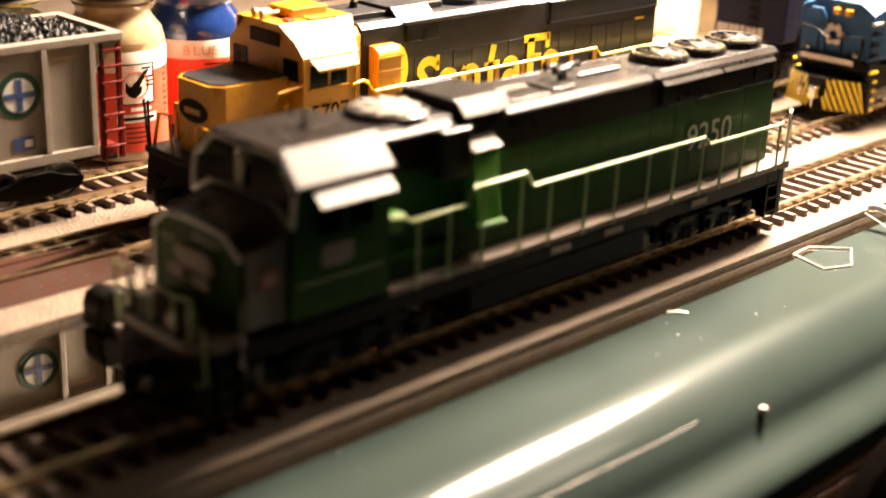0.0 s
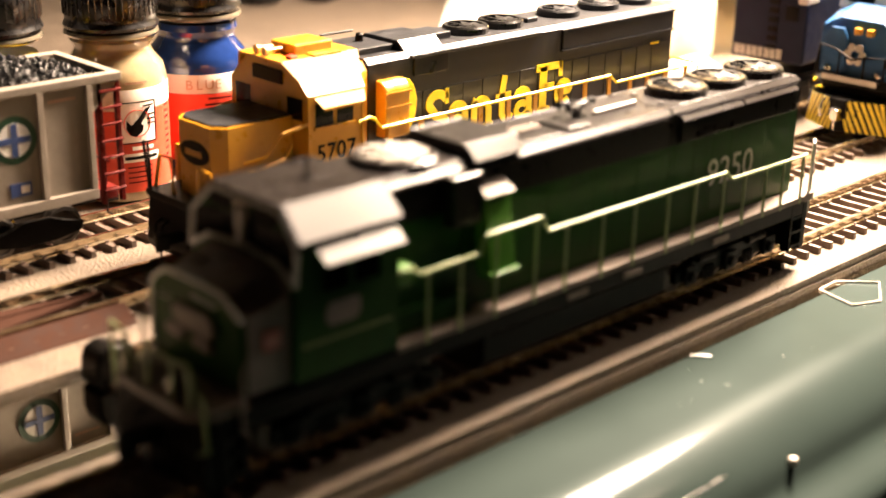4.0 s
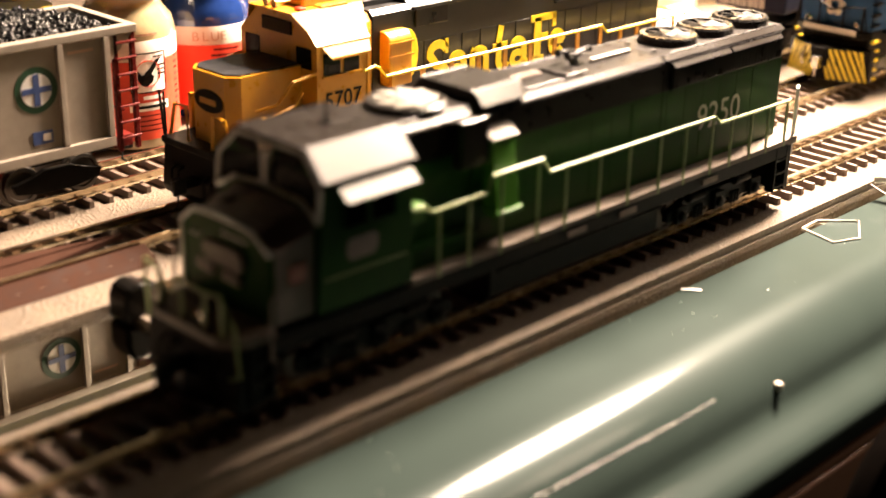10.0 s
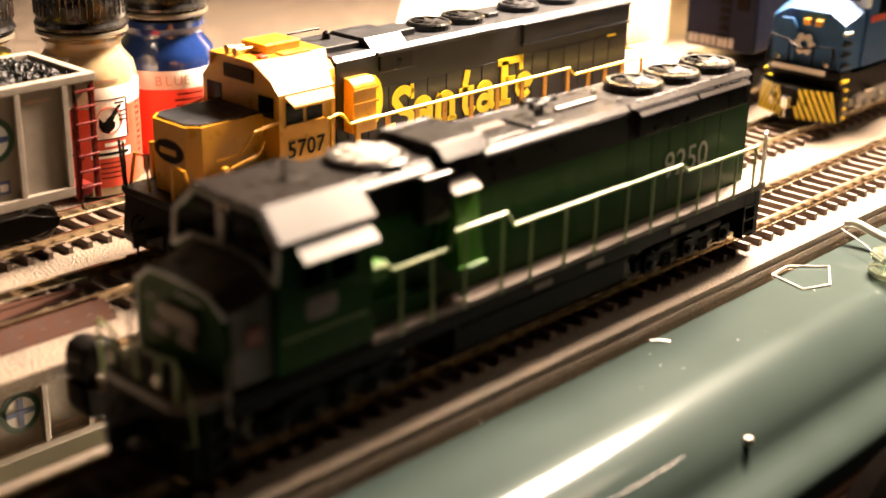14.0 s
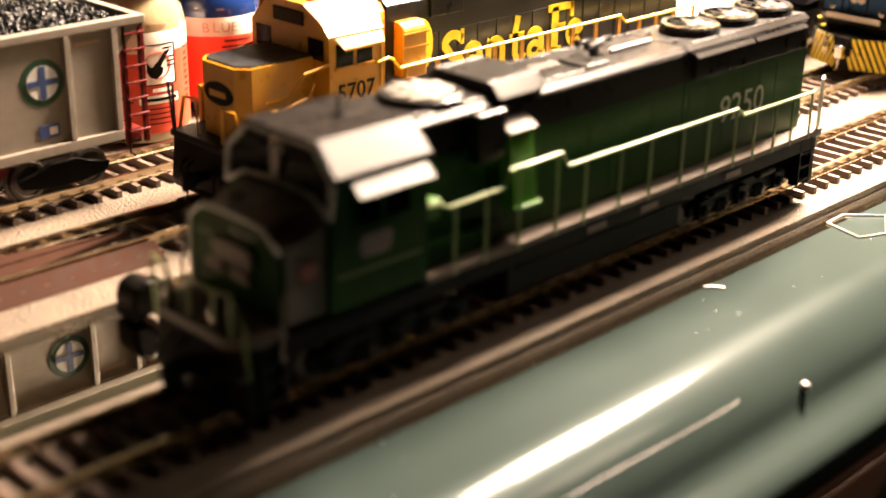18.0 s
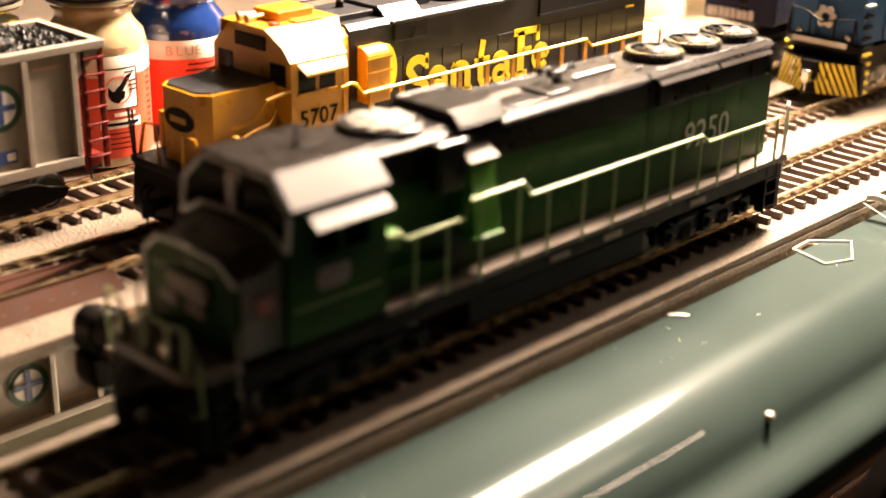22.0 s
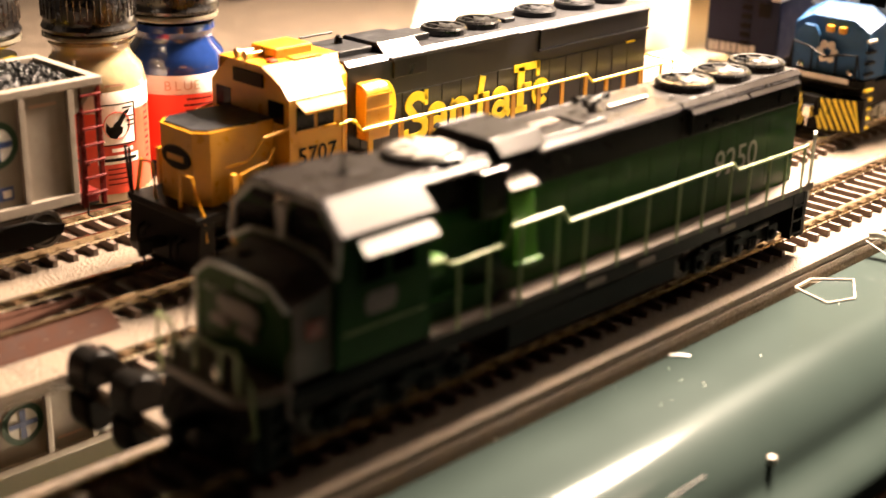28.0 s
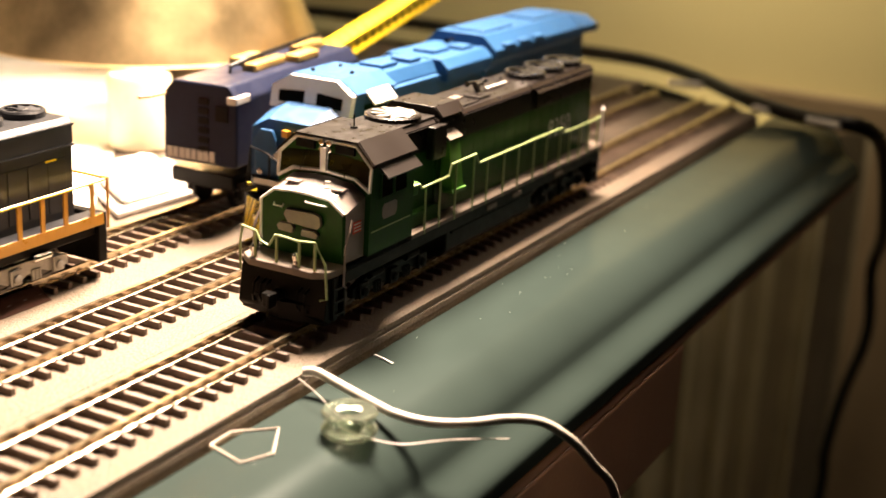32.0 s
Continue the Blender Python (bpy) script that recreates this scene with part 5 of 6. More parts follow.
    sec = [(-16.2, 29.3), (16.2, 29.3), (16.2, 58.6), (9.4, 62.6), (-9.4, 62.6), (-16.2, 58.6)]
    s.loft([[(361.6 + max(0, z - 50) * 0.22, c + y, z) for y, z in sec], [(391, c + y, z) for y, z in sec]])
    cab = part("cab_body", s, M_BLUEP, L, "light blue cab")
    s = Shape(o)
    fsec = [(-16.5, 51.4), (16.5, 51.4), (16.7, 58.6), (9.6, 63.0), (-9.6, 63.0), (-16.7, 58.6)]
    s.loft([[(x + (z - 50) * 0.22, c + y, z) for y, z in fsec] for x in (360.4, 363.0)])
    front = part("cab_front", s, M_WHITE, cab, "white cab front")
    for side in (-1, 1):
        s = Shape(o)
        q = [(side * 2.6, 53.8), (side * 13.0, 53.6), (side * 13.2, 57.4), (side * 2.6, 58.2)]
        s.loft([[(x + (z - 50) * 0.22, c + y, z) for y, z in q] for x in (360.1, 360.5)])
        part("windscreen", s, M_DKGLASS, front, "dark windscreen pane")
        part("sun_visor", Shape(o).prism([(c + side * 16.2, 57.8), (c + side * 20.0, 54.6), (c + side * 20.2, 55.4), (c + side * 16.2, 59.6)], "x", 372, 387, 0.3), M_WHITE, cab, "white window awning")
        part("side_window", Shape(o).box(371, 385, *sorted((c + side * 16.1, c + side * 16.4)), 48.4, 54.4), M_DKGLASS, cab)
        part("side_patch", Shape(o).box(384, 390.6, *sorted((c + side * 16.15, c + side * 16.5)), 35, 47, 0.1), M_GREY, cab, "pale square marking")
        part("side_patch", Shape(o).box(391, 414, *sorted((c + side * 14.9, c + side * 15.1)), 33.4, 37.4), M_GREY, L, "pale stripe along the sill")
        part("side_lamp_patch", Shape(o).box(365, 380, *sorted((c + side * 16.15, c + side * 16.5)), 45.6, 48.0, 0.1), M_LABELO, cab, "orange side marking")
        part("side_skirt", Shape(o).box(391.2, 440, *sorted((c + side * 13.0, c + side * 15.0)), 27.5, 46, 0.3), M_BLUEP, L, "light blue side panel")
        part("air_tank", Shape(o).ring([(0.8, 404), (2.4, 405.5), (2.4, 438), (0.8, 439.5)], (0, c + side * 13.4, 22.6), 14, "x"), M_SILVER, L)
    # roof and hoods
    r = Shape(o)
    rs = [(-16.8, 58.4), (-9.6, 62.9), (9.6, 62.9), (16.8, 58.4), (16.8, 59.0), (9.6, 63.5), (-9.6, 63.5), (-16.8, 59.0)]
    r.loft([[(x, c + y, z) for y, z in rs] for x in (365.2, 392)])
    roof = part("cab_roof", r, M_BLUEP, L, "light blue cab roof")
    for x, y in ((372, 6), (377, -7), (385, 3)):
        part("roof_fitting", Shape(o).ring([(0.8, 63.3), (0.8, 64.2), (0.3, 64.6)], (x, c + y, 0), 8), M_BLACK, roof)
    hood = part("low_hood", Shape(o).prism([(c - 11, 29.3), (c + 11, 29.3), (c + 11, 57), (c + 8.6, 61.2), (c - 8.6, 61.2), (c - 11, 57)], "x", 392.2, 470), M_BLUEP, L, "light blue hood")
    for side in (-1, 1):
        for x in np.arange(394, 464, 9.0):
            part("hood_door", Shape(o).box(x, x + 8.4, *sorted((c + side * 11, c + side * 11.2)), 31, 53), M_BLUEP, hood)
    part("hood_step", Shape(o).prism([(c - 15.6, 53), (c + 15.6, 53), (c + 15.6, 58.2), (c + 12, 61.6), (c - 12, 61.6), (c - 15.6, 58.2)], "x", 432, 470, 0.4), M_BLUEP, L, "stepped hood section")
    part("equipment_bay", Shape(o).box(396, 430, c - 13.6, c - 11.1, 44, 56.4, 0.4), M_BLUEP, L)
    rad = part("radiator_hood", Shape(o).prism([(c - 12, 29.3), (c + 12, 29.3), (c + 12, 53), (c + 16.8, 56.8), (c + 16.8, 60.4), (c + 10.5, 66), (c - 10.5, 66), (c - 16.8, 60.4), (c - 16.8, 56.8), (c - 12, 53)], "x", 470.2, 556, 0.3), M_BLUEP, L, "light blue flared radiator hood")
    part("radiator_wing", Shape(o).loft([[(x, c + y, z + dz) for y, z in ((-16.8, 57.2), (16.8, 57.2), (16.8, 60.4), (10.5, 66 if x < 560 else 64), (-10.5, 66 if x < 560 else 64), (-16.8, 60.4))] for x, dz in ((556.2, 0), (576, -0.6))]), M_BLUEP, rad, "overhanging radiator roof")
    part("rear_hood", Shape(o).box(556.2, 570, c - 12, c + 12, 29.3, 57), M_BLUEP, L)
    for x, w, y0, y1 in ((400, 12, -5, 5), (418, 8, -7, 2), (440, 12, -5, 5), (456, 9, -9, -2)):
        part("roof_box", Shape(o).box(x, x + w, c + y0, c + y1, 61.2, 63.0, 0.5), M_BLUEP, L)
    for x in (478, 492, 506):
        part("radiator_box", Shape(o).box(x, x + 9, c - 17.6, c - 12, 58.6, 62.4, 0.5), M_BLUEP, rad)
    for x in (476, 524):
        part("roof_box", Shape(o).box(x, x + 26, c - 8, c + 8, 66, 66.9, 0.4), M_BLUEP, rad)
    part("horn", Shape(o).ring([(1.2, -4), (0.7, -2), (0.5, 2)], (466, c + 2, 63.4), 10, "x"), M_BLACK, L)
    # rails and steps
    rail = part("front_handrail", Shape(o).tube([(346, c - 15.8, 24), (345, c - 13, 38.4), (344.4, c - 6, 37.6), (344.2, c, 36.0), (344.4, c + 6, 39), (345, c + 13, 40), (346, c + 15.8, 24)], 0.4), M_BLACK, L)
    for y in (-13, -5, 5, 13):
        part("front_stanchion", Shape(o).tube([(344.8, c + y, 28), (344.8, c + y, 38)], 0.4), M_BLACK, rail)
    for k in range(5):
        for side in (-1, 1):
            part("step_edge", Shape(o).box(348, 353.4, *sorted((c + side * 16.8, c + side * 15.4)), 10.6 + k * 3.6, 11.6 + k * 3.6, 0.2), M_YEL2, L, "yellow step edge")
    for cx in (384, 530):
        truck(o, cx, c, 18.5, L, M_SILVER)


build_blue()

# ---- rail crane ----
CO = (365, 88.6, 9)
crane = root("rail_crane", CO, "indigo model railway crane on a black flat car, yellow lattice boom", "crane")


def build_crane():
    o, L, c = CO, crane, 89.0
    part("flat_car", Shape(o).box(358, 500, c - 14, c + 14, 17, 23, 0.5), M_BLACK, L, "black flat car")
    part("turntable", Shape(o).ring([(13, 23), (13, 27.5), (10, 28.4)], (400, c, 0), 24), M_BLACK, L)
    part("cab_body", Shape(o).prism([(c - 15, 28.5), (c + 15, 28.5), (c + 15, 53), (c + 11, 58), (c - 11, 58), (c - 15, 53)], "x", 349, 448, 0.9), M_INDIGO, L, "indigo crane house")
    for k in range(6):
        part("ladder_opening", Shape(o).box(348.6, 349.2, c - 3.6, c + 0.4, 33.0 + k * 3.5, 35.2 + k * 3.5), M_BLACK, L)
    for k, w in enumerate((2.1, 1.8, 2.0, 1.9, 1.7, 2.1, 1.9, 2.0)):
        part("letter_bar", Shape(o).box(348.6, 349.1, c + 13.4 - k * 2.5 - w, c + 13.4 - k * 2.5, 29.8, 33.6), M_GREY, L)
    part("end_window", Shape(o).box(348.5, 349.1, c - 11.5, c - 6.5, 45, 50.5), M_BLACK, L, "dark window")
    part("house_corner", Shape(o).box(348.2, 358, c - 15.4, c - 11, 51.5, 54.4, 0.6), M_GREY, L)
    for x, y, w in ((376, c - 4, 24), (402, c - 8, 18), (420, c, 20), (384, c + 6, 16)):
        part("roof_winch", Shape(o).box(x, x + w, y - 3, y + 3, 57.8, 61.0, 0.8), M_BRASSP, L, "ochre roof machinery")
    part("roof_pipe", Shape(o).tube([(370, c, 57.6), (370, c, 60.5), (378, c - 2, 62), (436, c - 2, 63.5)], 0.9), M_BLACK, L)
    part("pointer_rod", Shape(o).tube([(349.2, c + 14, 52.6), (342, c + 16, 52.4), (337, c + 17.5, 52.6)], 0.6), M_BRASSP, L)
    part("outrigger", Shape(o).box(360, 370, c - 16, c + 16, 18, 21, 0.3), M_BLACK, L)
    for cx in (378, 470):
        for side in (-1, 1):
            part("sideframe", Shape(o).box(cx - 13, cx + 13, *sorted((c + side * 11, c + side * 13)), 12, 17.2, 0.5), M_BLACK, L)
            for dx in (-9, 9):
                d = 1 if side > 0 else -1
                part("wheel", Shape(o).ring([(4.4, d * 7.2), (6.1, d * 7.2), (6.1, d * 7.9), (5.5, d * 8.1), (5.4, d * 9.9), (0.8, d * 9.8)], (cx + dx, 88.6, 14.5), 18, "y"), M_BLACK, L)
    # boom: a box beam of perforated plates
    a, b = Vector((446, c + 2, 51)), Vector((650, c + 2, 79))
    d = (b - a).normalized()
    side = Vector((0, 0, 1)).cross(d).normalized()
    up = d.cross(side)
    n = (b - a).length
    boom = part("boom", Shape(o).loft([[p + side * u + up * w2 for u, w2 in ((-4.2, -3.2), (4.2, -3.2), (4.2, 3.2), (-4.2, 3.2))] for p in (a, b)]), M_YEL2, L, "yellow perforated boom")
    for u in (-1, 1):
        for w2 in (-1, 1):
            part("boom_chord", Shape(o).tube([a + side * u * 4.4 + up * w2 * 3.4, b + side * u * 4.4 + up * w2 * 3.4], 0.7, 4), M_YEL2, boom)
    for k in range(26):
        p = a + d * (n * (k + 0.5) / 26)
        for u in (-2.0, 2.0):
            q = p + side * u + up * 3.22 + d * (2.0 if u > 0 else -2.0)
            h = Shape(o)
            h.loft([[q + d * 1.1 * math.cos(t3) + side * 0.8 * math.sin(t3) + up * z3 for t3 in np.linspace(0, 2 * math.pi, 9)[:8]] for z3 in (0, 0.12)])
            part("boom_hole", h, M_BLACK, boom, "dark round hole")
        q = p - side * 4.22
        h = Shape(o)
        h.loft([[q + d * 1.5 * math.cos(t3) + up * 1.7 * math.sin(t3) - side * z3 for t3 in np.linspace(0, 2 * math.pi, 9)[:8]] for z3 in (0, 0.12)])
        part("boom_hole", h, M_BLACK, boom, "dark round hole")
    # the house and boom stand slewed on the turntable
    turn = Matrix.Translation((0.400 - o[0] * MM, 0, 0)) @ Matrix.Rotation(radians(7.0), 4, "Z") @ Matrix.Translation((-0.400 + o[0] * MM, 0, 0))
    for ob in L.children:
        if ob.name.split(".")[0] in ("cab_body", "ladder_opening", "letter_bar", "end_window", "house_corner", "roof_winch", "roof_pipe", "pointer_rod", "boom"):
            ob.matrix_local = turn


M_BRASSP = mat("ochre_paint", (0.32, 0.20, 0.05), 0.5, vary=0.25, bump=0.2)
build_crane()

# ---- brass shade lamp with its white body, papers ----
LO = (415, 185, 4.4)
lampt = root("table_lamp", LO, "table lamp with wide aged-brass shade over a white glass body", "lamp")
part("lamp_body", Shape(LO).ring([(13, 5.0), (14, 6), (14, 35.6), (13.2, 37.6), (12, 38.2)], (426, 177, 0), 40), M_BODY, lampt, "bright white lamp body", True)
part("bulb", Shape(LO).ring([(4, 62), (8, 68), (11, 76), (8, 84), (3, 88)], (478, 222, 0), 24), M_BULB, lampt, "lit bulb", True)
sh = Shape(LO)
rows = [(86, 40), (84.5, 40.6), (76, 60), (64, 84), (52, 110), (43, 132), (36, 150)]
n = 72
vs = []
for r, z in rows + [(r - 1.2, z - 0.2) for r, z in rows[::-1]]:
    for i in range(n):
        a = 2 * math.pi * i / n
        vs.append((490 + r * math.cos(a), 229 + r * math.sin(a), z))
m2 = 2 * len(rows)
sh.poly(vs, [(k * n + i, k * n + (i + 1) % n, ((k + 1) % m2) * n + (i + 1) % n, ((k + 1) % m2) * n + i) for k in range(m2) for i in range(n)])
part("shade", sh, M_BRASS, lampt, "wide aged-brass shade", True)
part("stem", Shape(LO).tube([(490, 229, 96), (490, 229, 150), (490, 229, 230)], 4, 12), M_BRASS, lampt, "", True)
pp = Shape((430, 250, 4.4))
pp.prism([(322, 113), (480, 230), (610, 330), (600, 500), (545, 445), (361, 276), (292, 214)], "z", 4.5, 4.9)
thing("paper_sheet", pp, M_PAPER, "large white paper sheet lying on the foam board", "paper")
pp = Shape((372, 125, 4.4))
pp.prism([(338, 112), (386, 108), (412, 150), (366, 154)], "z", 5.0, 7.0, 0.3)
thing("plate", pp, M_GREY, "flat grey plastic plate under the lamp", "plate")
bl = Shape((368, 130, 7))
bl.loft([[(346, 116, 7.1), (377, 113, 7.1), (395, 142, 7.1), (364, 146, 7.1)], [(348, 118, 14), (375, 116, 14), (391, 140, 14), (365, 143, 14)], [(356, 124, 18), (372, 122, 18), (382, 136, 18), (366, 138, 18)]])
bmesh.ops.bevel(bl.bm, geom=list(bl.bm.edges), offset=0.0015, segments=2, affect="EDGES")
thing("foam_block", bl, M_PAPER, "rounded white foam block on a grey plate", "block", smooth=True)

# ---- track pieces ----
def rerailer(x0, x1, tip, label):
    o = ((x0 + x1) / 2, 88.6, 4.4)
    L = root("rerailer", o, label, "rerailer ramp", "brown rerailer ramps")
    for side in (-1, 1):
        c = 88.6 + side * 13.2
        part("outer_ramp", Shape(o).prism([(c - 3.2, 4.45), (c + 3.2, 4.45), (c + 3.2, 8.3), (c + 2.6, 8.3)] if side < 0 else [(c - 3.2, 4.45), (c + 3.2, 4.45), (c - 2.6, 8.3), (c - 3.2, 8.3)], "x", x0, x1, 0.2), M_RAMP, L)
    part("centre_plate", Shape(o).prism([(x0, 82.0), (x1 - tip, 82.0), (x1, 88.6), (x1 - tip, 95.2), (x0, 95.2)], "z", 6.5, 8.2, 0.2), M_RAMP, L)
    part("centre_ridge", Shape(o).prism([(x0, 88.4), (x1 - 4, 88.4), (x1 - 4, 88.8), (x0, 88.8)], "z", 8.2, 8.6), M_RAMP, L)


rerailer(-118, 62, 34, "long brown plastic rerailer ramp set between rails")
rerailer(116, 264, 20, "brown plastic rerailer ramp under a standing locomotive")
BU = (44, 44.3, 4.4)
bump = root("track_bumper", BU, "black plastic bumper at the siding's end", "buffer stop")
for side in (-1, 1):
    y = 44.3 + side * 8.6
    post = part("bumper_post", Shape(BU).prism([(36.5, 3.0), (39.4, 3.0), (40.2, 4.5), (49, 4.5), (48.4, 7.0), (46.2, 9.2), (44.0, 11.6), (40.6, 12.6), (37.6, 11.4), (36.5, 8.6)], "y", y - 4.6, y + 3.4, 1.0), M_BLACK, bump, "rounded black stop")
    part("face_plate", Shape(BU).box(43.9, 46.6, y - 3.0, y + 2.4, 8.4, 10.8, 0.4), M_BLACK, post)
part("rail_clip", Shape(BU).box(46.6, 50.6, 33.4, 38.0, 9.1, 10.4, 0.4), M_STEEL, bump, "bright steel rail clip")

# ---- clutter on the glass ----


def eased(pts, steps=5):
    """Points of a soft bend through the given ones."""
    p = [Vector(q) for q in pts]
    p = [2 * p[0] - p[1]] + p + [2 * p[-1] - p[-2]]
    out = []
    for a, b, c, d in zip(p, p[1:], p[2:], p[3:]):
        for k in range(steps):
            u = k / steps
            out.append(0.5 * (2 * b + (c - a) * u + (2 * a - 5 * b + 4 * c - d) * u ** 2 + (3 * b - 3 * c + d - a) * u ** 3))
    return out + [p[-2]]


wr = Shape((258, -25, 4.4))
pts = [(260.7, -23.5, 6.0), (261.8, -27, 6.4), (261.2, -34.8, 5.0), (258.9, -45.4, 4.0), (257.5, -55.0, 3.0), (259.7, -64.1, 2.2), (266.5, -72.3, 1.6), (275.0, -79.7, 1.5), (280.3, -87.3, 0.5), (283.9, -94.3, -4.0), (292.7, -98.0, -14.0), (305.2, -101.0, -29.2), (317.2, -104, -70), (327.2, -106, -130)]
wr.tube(eased(pts), 1.3, 10)
thing("wire", wr, M_WIRE, "white insulated wire trailing off the desk's front", "wire", smooth=True)
gr = Shape((246, -48, 0))
gr.ring([(6.6, 0.05), (7.4, 1.0), (7.4, 1.8), (5.2, 2.4), (5.0, 4.6), (7.2, 5.2), (7.4, 6.2), (6.8, 6.9), (3.4, 6.9), (3.0, 6.2), (3.0, 1.0)], (246, -48, 0), 36)
thing("rubber_grommet", gr, M_GUM, "translucent green rubber grommet on the glass", "grommet", smooth=True)
# pale solid outline modelled in place of a bright reflection in the glass
pl = Shape((227, -31, 0.3))
edge = [(220, -23.4), (229, -23.0), (237.6, -31.8), (225.3, -39.0), (216.6, -35.4)]
pl.tube([(x, y, 0.35) for x, y in edge + edge[:1]], 0.3, 6)
thing("reflection_loop", pl, M_LABELW, "pale five-sided loop standing in for a reflection in the glass", "plastic offcut")
th = Shape((252, -38, 0))
th.tube(eased([(258, -24, 5.0), (252, -36, 4.0), (243, -48, 3.0), (246, -62, 1.0), (258, -72, 0.2), (276, -80, -4.6)]), 0.13, 5)
thing("thread", th, M_GREY, "thin loose strand on the glass", "thread")
for k, (x, y, dx, dy) in enumerate(((157, -25.5, 3.4, -4.0), (294, -26, -2.6, -8.0))):
    sc = Shape((x, y, 0))
    sc.tube([(x, y, 0.3), (x + dx * 0.5, y + dy * 0.5, 0.45), (x + dx, y + dy, 0.3)], 0.28, 5)
    thing("shaving", sc, M_WHITE, "thin white plastic shaving on the glass", "shaving", "plastic scraps")
th = Shape((95, -60.6, -5.3))
th.tube([(40, -60.2, -4.95), (63.8, -60.3, -5.0), (83.9, -60.6, -5.15), (108, -60.9, -5.4), (122, -60.8, -5.3)], 0.05, 5)
thing("thread", th, M_GREY, "straight white thread on the rolled edge", "thread")
bd = Shape((143.5, -64.4, -9.4))
bd.ring([(0.4, -5.0), (1.0, -4.4), (1.2, -3.6), (0.9, -2.8), (0.3, -2.5)], (143.5, -64.4, -4.6), 14)
thing("bead", bd, M_LABELW, "tiny pink-white bead on the desk's rolled edge", "bead", smooth=True)
random.seed(5)
dust = Shape(o0)
for k in range(44):
    x, y = random.uniform(-60, 520), random.uniform(-44, -24)
    r = random.choice((0.05, 0.06, 0.08, 0.13))
    dust.box(x - r, x + r * random.uniform(0.6, 2.2), y - r, y + r, 0.01, 0.1)
thing("dust", dust, M_PAPER, "white dust specks scattered on the glass", "dust", kind="stuff")

# ---- far end of the desk and the room beyond ----
fc = Shape((760, 60, 4))
fc.tube(eased([(700, 700, 12), (770, 420, 9), (792, 240, 8.6), (778, 130, 8.6), (773, 74, 8.6), (744, 29, 8.6), (704, -10, 8.6), (696, -36, 6), (694, -56, 5), (706, -76, 2), (760, -78, -24), (900, -60, -110), (945, -48, -150), (950, -51, -200), (950, -40, -252), (950, -34, -300), (950, -34, -340), (950, -20, -480), (960, 0, -739)]), 4.2, 10)
thing("power_cable", fc, M_CABLE, "thick black cable along the desk's far edge", "cable", smooth=True)
for x, y, dx, dy in ((694, -18, -4, -9), (684, -50, -4, -18), (727, 42, 8, -18)):
    s = Shape((x, y, 4.5))
    s.tube([(x, y, 6.3), (x + dx, y + dy, 6.3)], 2.0, 8)
    thing("white_plug", s, M_WHITE, "small white plastic plug by the cable", "plug", "plugs at the desk's end", smooth=True)
KO = (-50, 200, -739)
apron = Shape((0, -75, -46))
apron.box(-150, 430, -77.2, -60, -69, -29.2, 1.0)
thing("desk_apron", apron, M_BROWN, "brown laminate apron board under the desk's front edge", "apron", kind="structure")
cabinet = root("drawer_cabinet", KO, "brown laminate drawer cabinet set back under the desk", "cabinet")
part("body", Shape(KO).box(-148, 418, 64, 500, -739, -29.2, 1.0), M_BROWN, cabinet)
for k, (z0, z1) in enumerate(((-190, -72), (-400, -194), (-735, -404))):
    d = part("drawer_front", Shape(KO).box(-146, 416, 60.6, 63.8, z0, z1, 1.0), M_BROWN, cabinet)
    part("handle", Shape(KO).tube([(-110, 61, z1 - 40), (-110, 52, z1 - 40), (0, 52, z1 - 40), (0, 61, z1 - 40)], 4, 8), M_STEEL, d)
CH = (176, -94, -60)
chair = root("desk_chair", CH, "black desk chair with a round padded arm beside the desk", "chair")
part("armrest", Shape(CH).ring([(28, 4), (36, 3), (40, 0), (41, -4), (38, -9), (33, -10.5), (28, -8), (24, -2), (4, 0)], (174, -88, -49), 48, "y"), M_CHAIR, chair, "glossy black looped armrest", True)
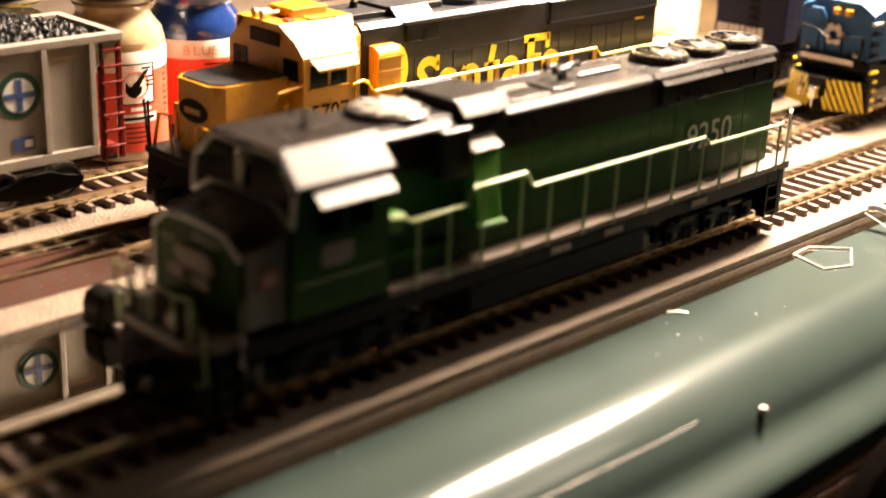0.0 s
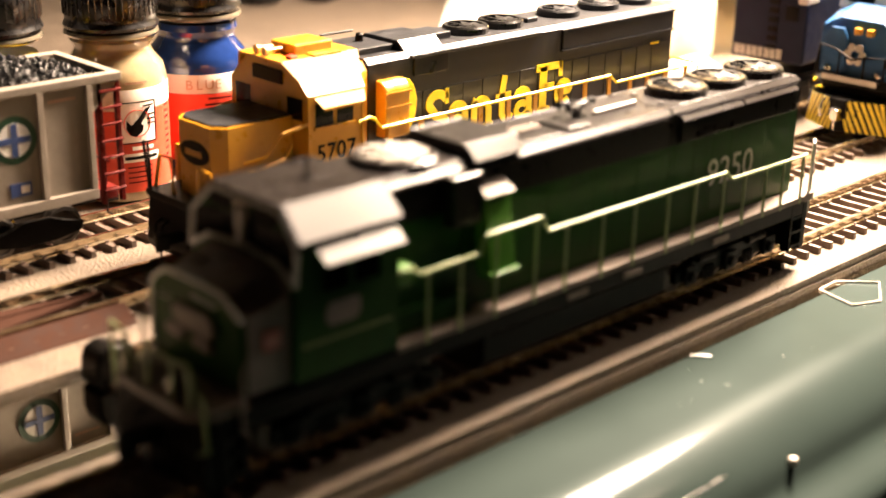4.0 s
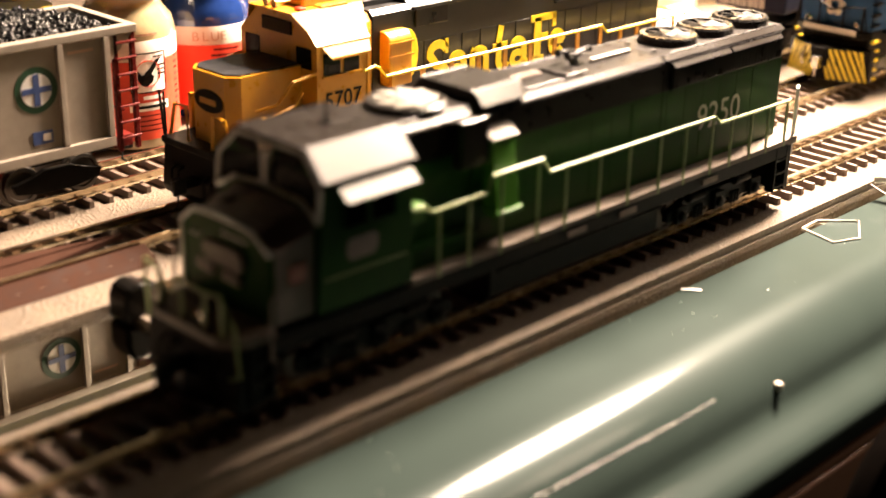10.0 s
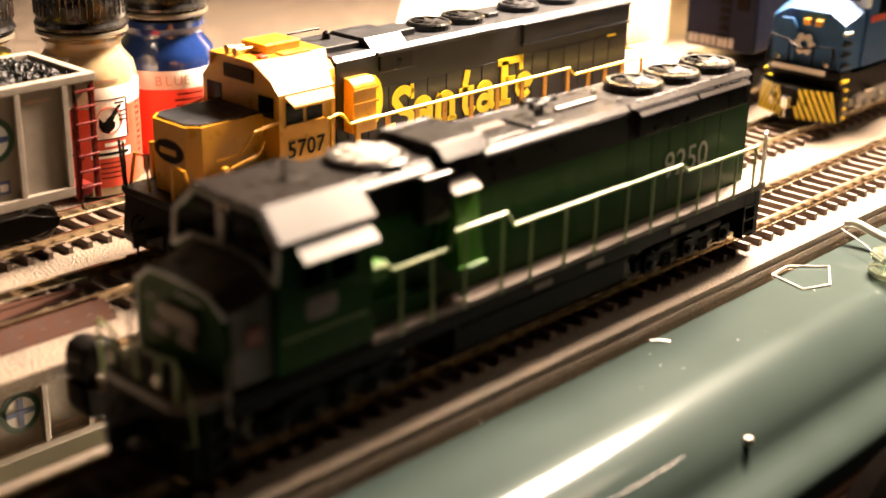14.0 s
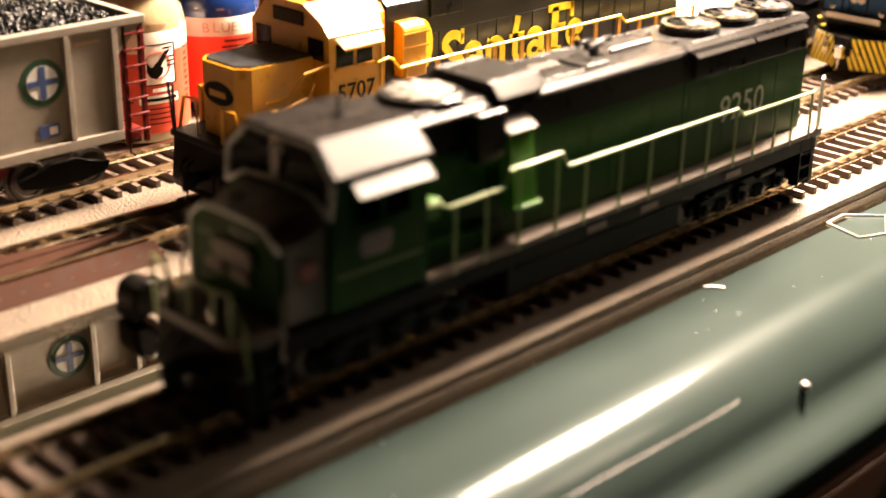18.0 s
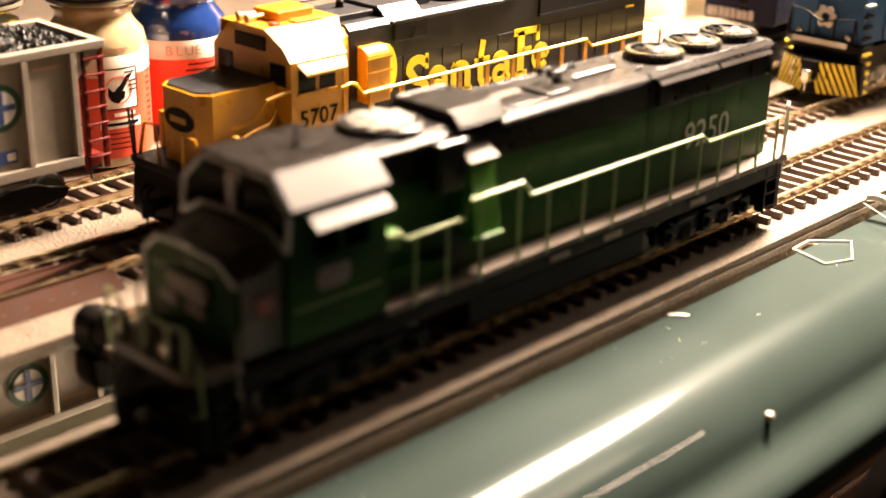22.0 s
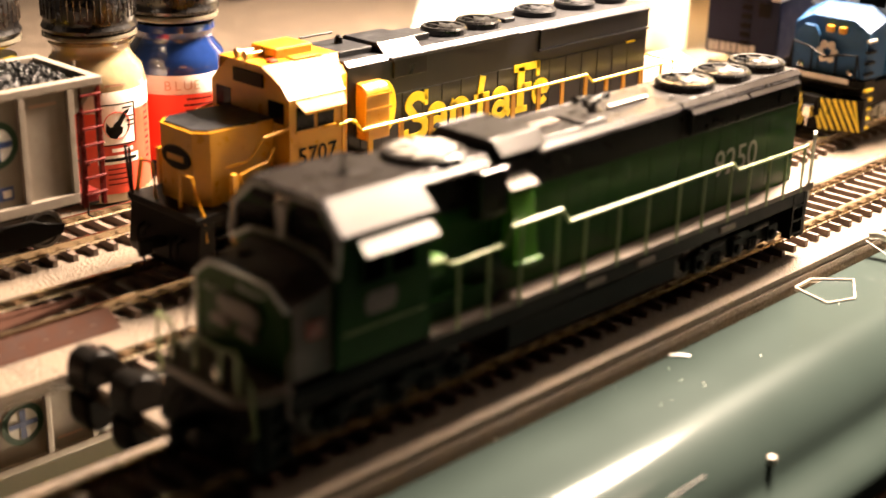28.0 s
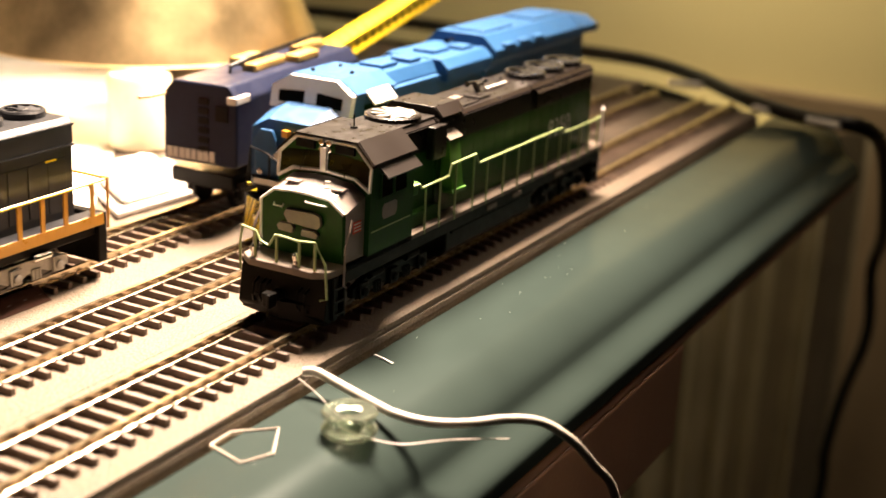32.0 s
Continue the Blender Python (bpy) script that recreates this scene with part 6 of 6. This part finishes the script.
part("arm_post", Shape(CH).tube([(178, -92, -86), (190, -120, -140), (240, -200, -160)], 9, 12), M_CHAIR, chair, "", True)
part("column", Shape(CH).ring([(22, -738), (22, -150)], (240, -200, 0), 20), M_DARK, chair, "", True)
dr = Shape((1000, 100, -400))
cols = 60
vs = []
for i in range(cols + 1):
    y = -5 + 330 * i / cols
    x = 1090 + 16 * math.sin(i * 1.05 + 0.6) + 7 * math.sin(i * 2.3 + 1)
    vs += [(x, y, -738), (x, y, -84 - 10 * i / cols)]
dr.poly(vs, [(2 * i, 2 * i + 2, 2 * i + 3, 2 * i + 1) for i in range(cols)])
thing("drape", dr, M_DRAPE, "olive-grey cloth drape hanging in folds beyond the desk", "drape", smooth=True)
bk = Shape((640, 400, 4))
bk.box(600, 760, 330, 360, 4.1, 90, 2)
thing("dark_box", bk, M_DARK, "dark box standing behind the crane", "box")
for x, y, r, h in ((355, 410, 12, 20), (385, 395, 9, 9), (420, 400, 14, 26)):
    s = Shape((x, y, 4))
    s.ring([(r * 0.8, 4.1), (r, 5.5), (r, h), (r * 0.7, h + 4), (r * 0.3, h + 5)], (x, y, 0), 24)
    thing("bottle_cap", s, M_CAP, "black plastic cap at the back of the board", "cap", "black caps at the back", smooth=True)


# ---- movement: the green locomotive backs away along its track ----
RUN = [(0, 0), (20, 0), (27.4, 0), (27.7, 1.0), (28.0, 13.4), (28.5, 40.3), (29.0, 71.7), (29.5, 102.6), (30.0, 134.6), (30.5, 166.0), (31.0, 198.5), (31.5, 231.6), (32.0, 262.2)]


def run_at(s):
    for (a, p), (b, q) in zip(RUN, RUN[1:]):
        if s <= b:
            return p + (q - p) * (s - a) / (b - a)
    return RUN[-1][1]


def motions():
    walk(loco, [(s, pose((GO[0] + d) * MM, GO[1] * MM, GO[2] * MM)) for s, d in RUN])
    times = [0, 20, 27.4] + [27.5 + 0.1 * k for k in range(46)]
    for ax in GREEN_AXLES:
        p = ax.location.copy()
        walk(ax, [(s, pose(p.x, p.y, p.z, 0, math.degrees(run_at(s) / 5.75), 0)) for s in times])


motions()
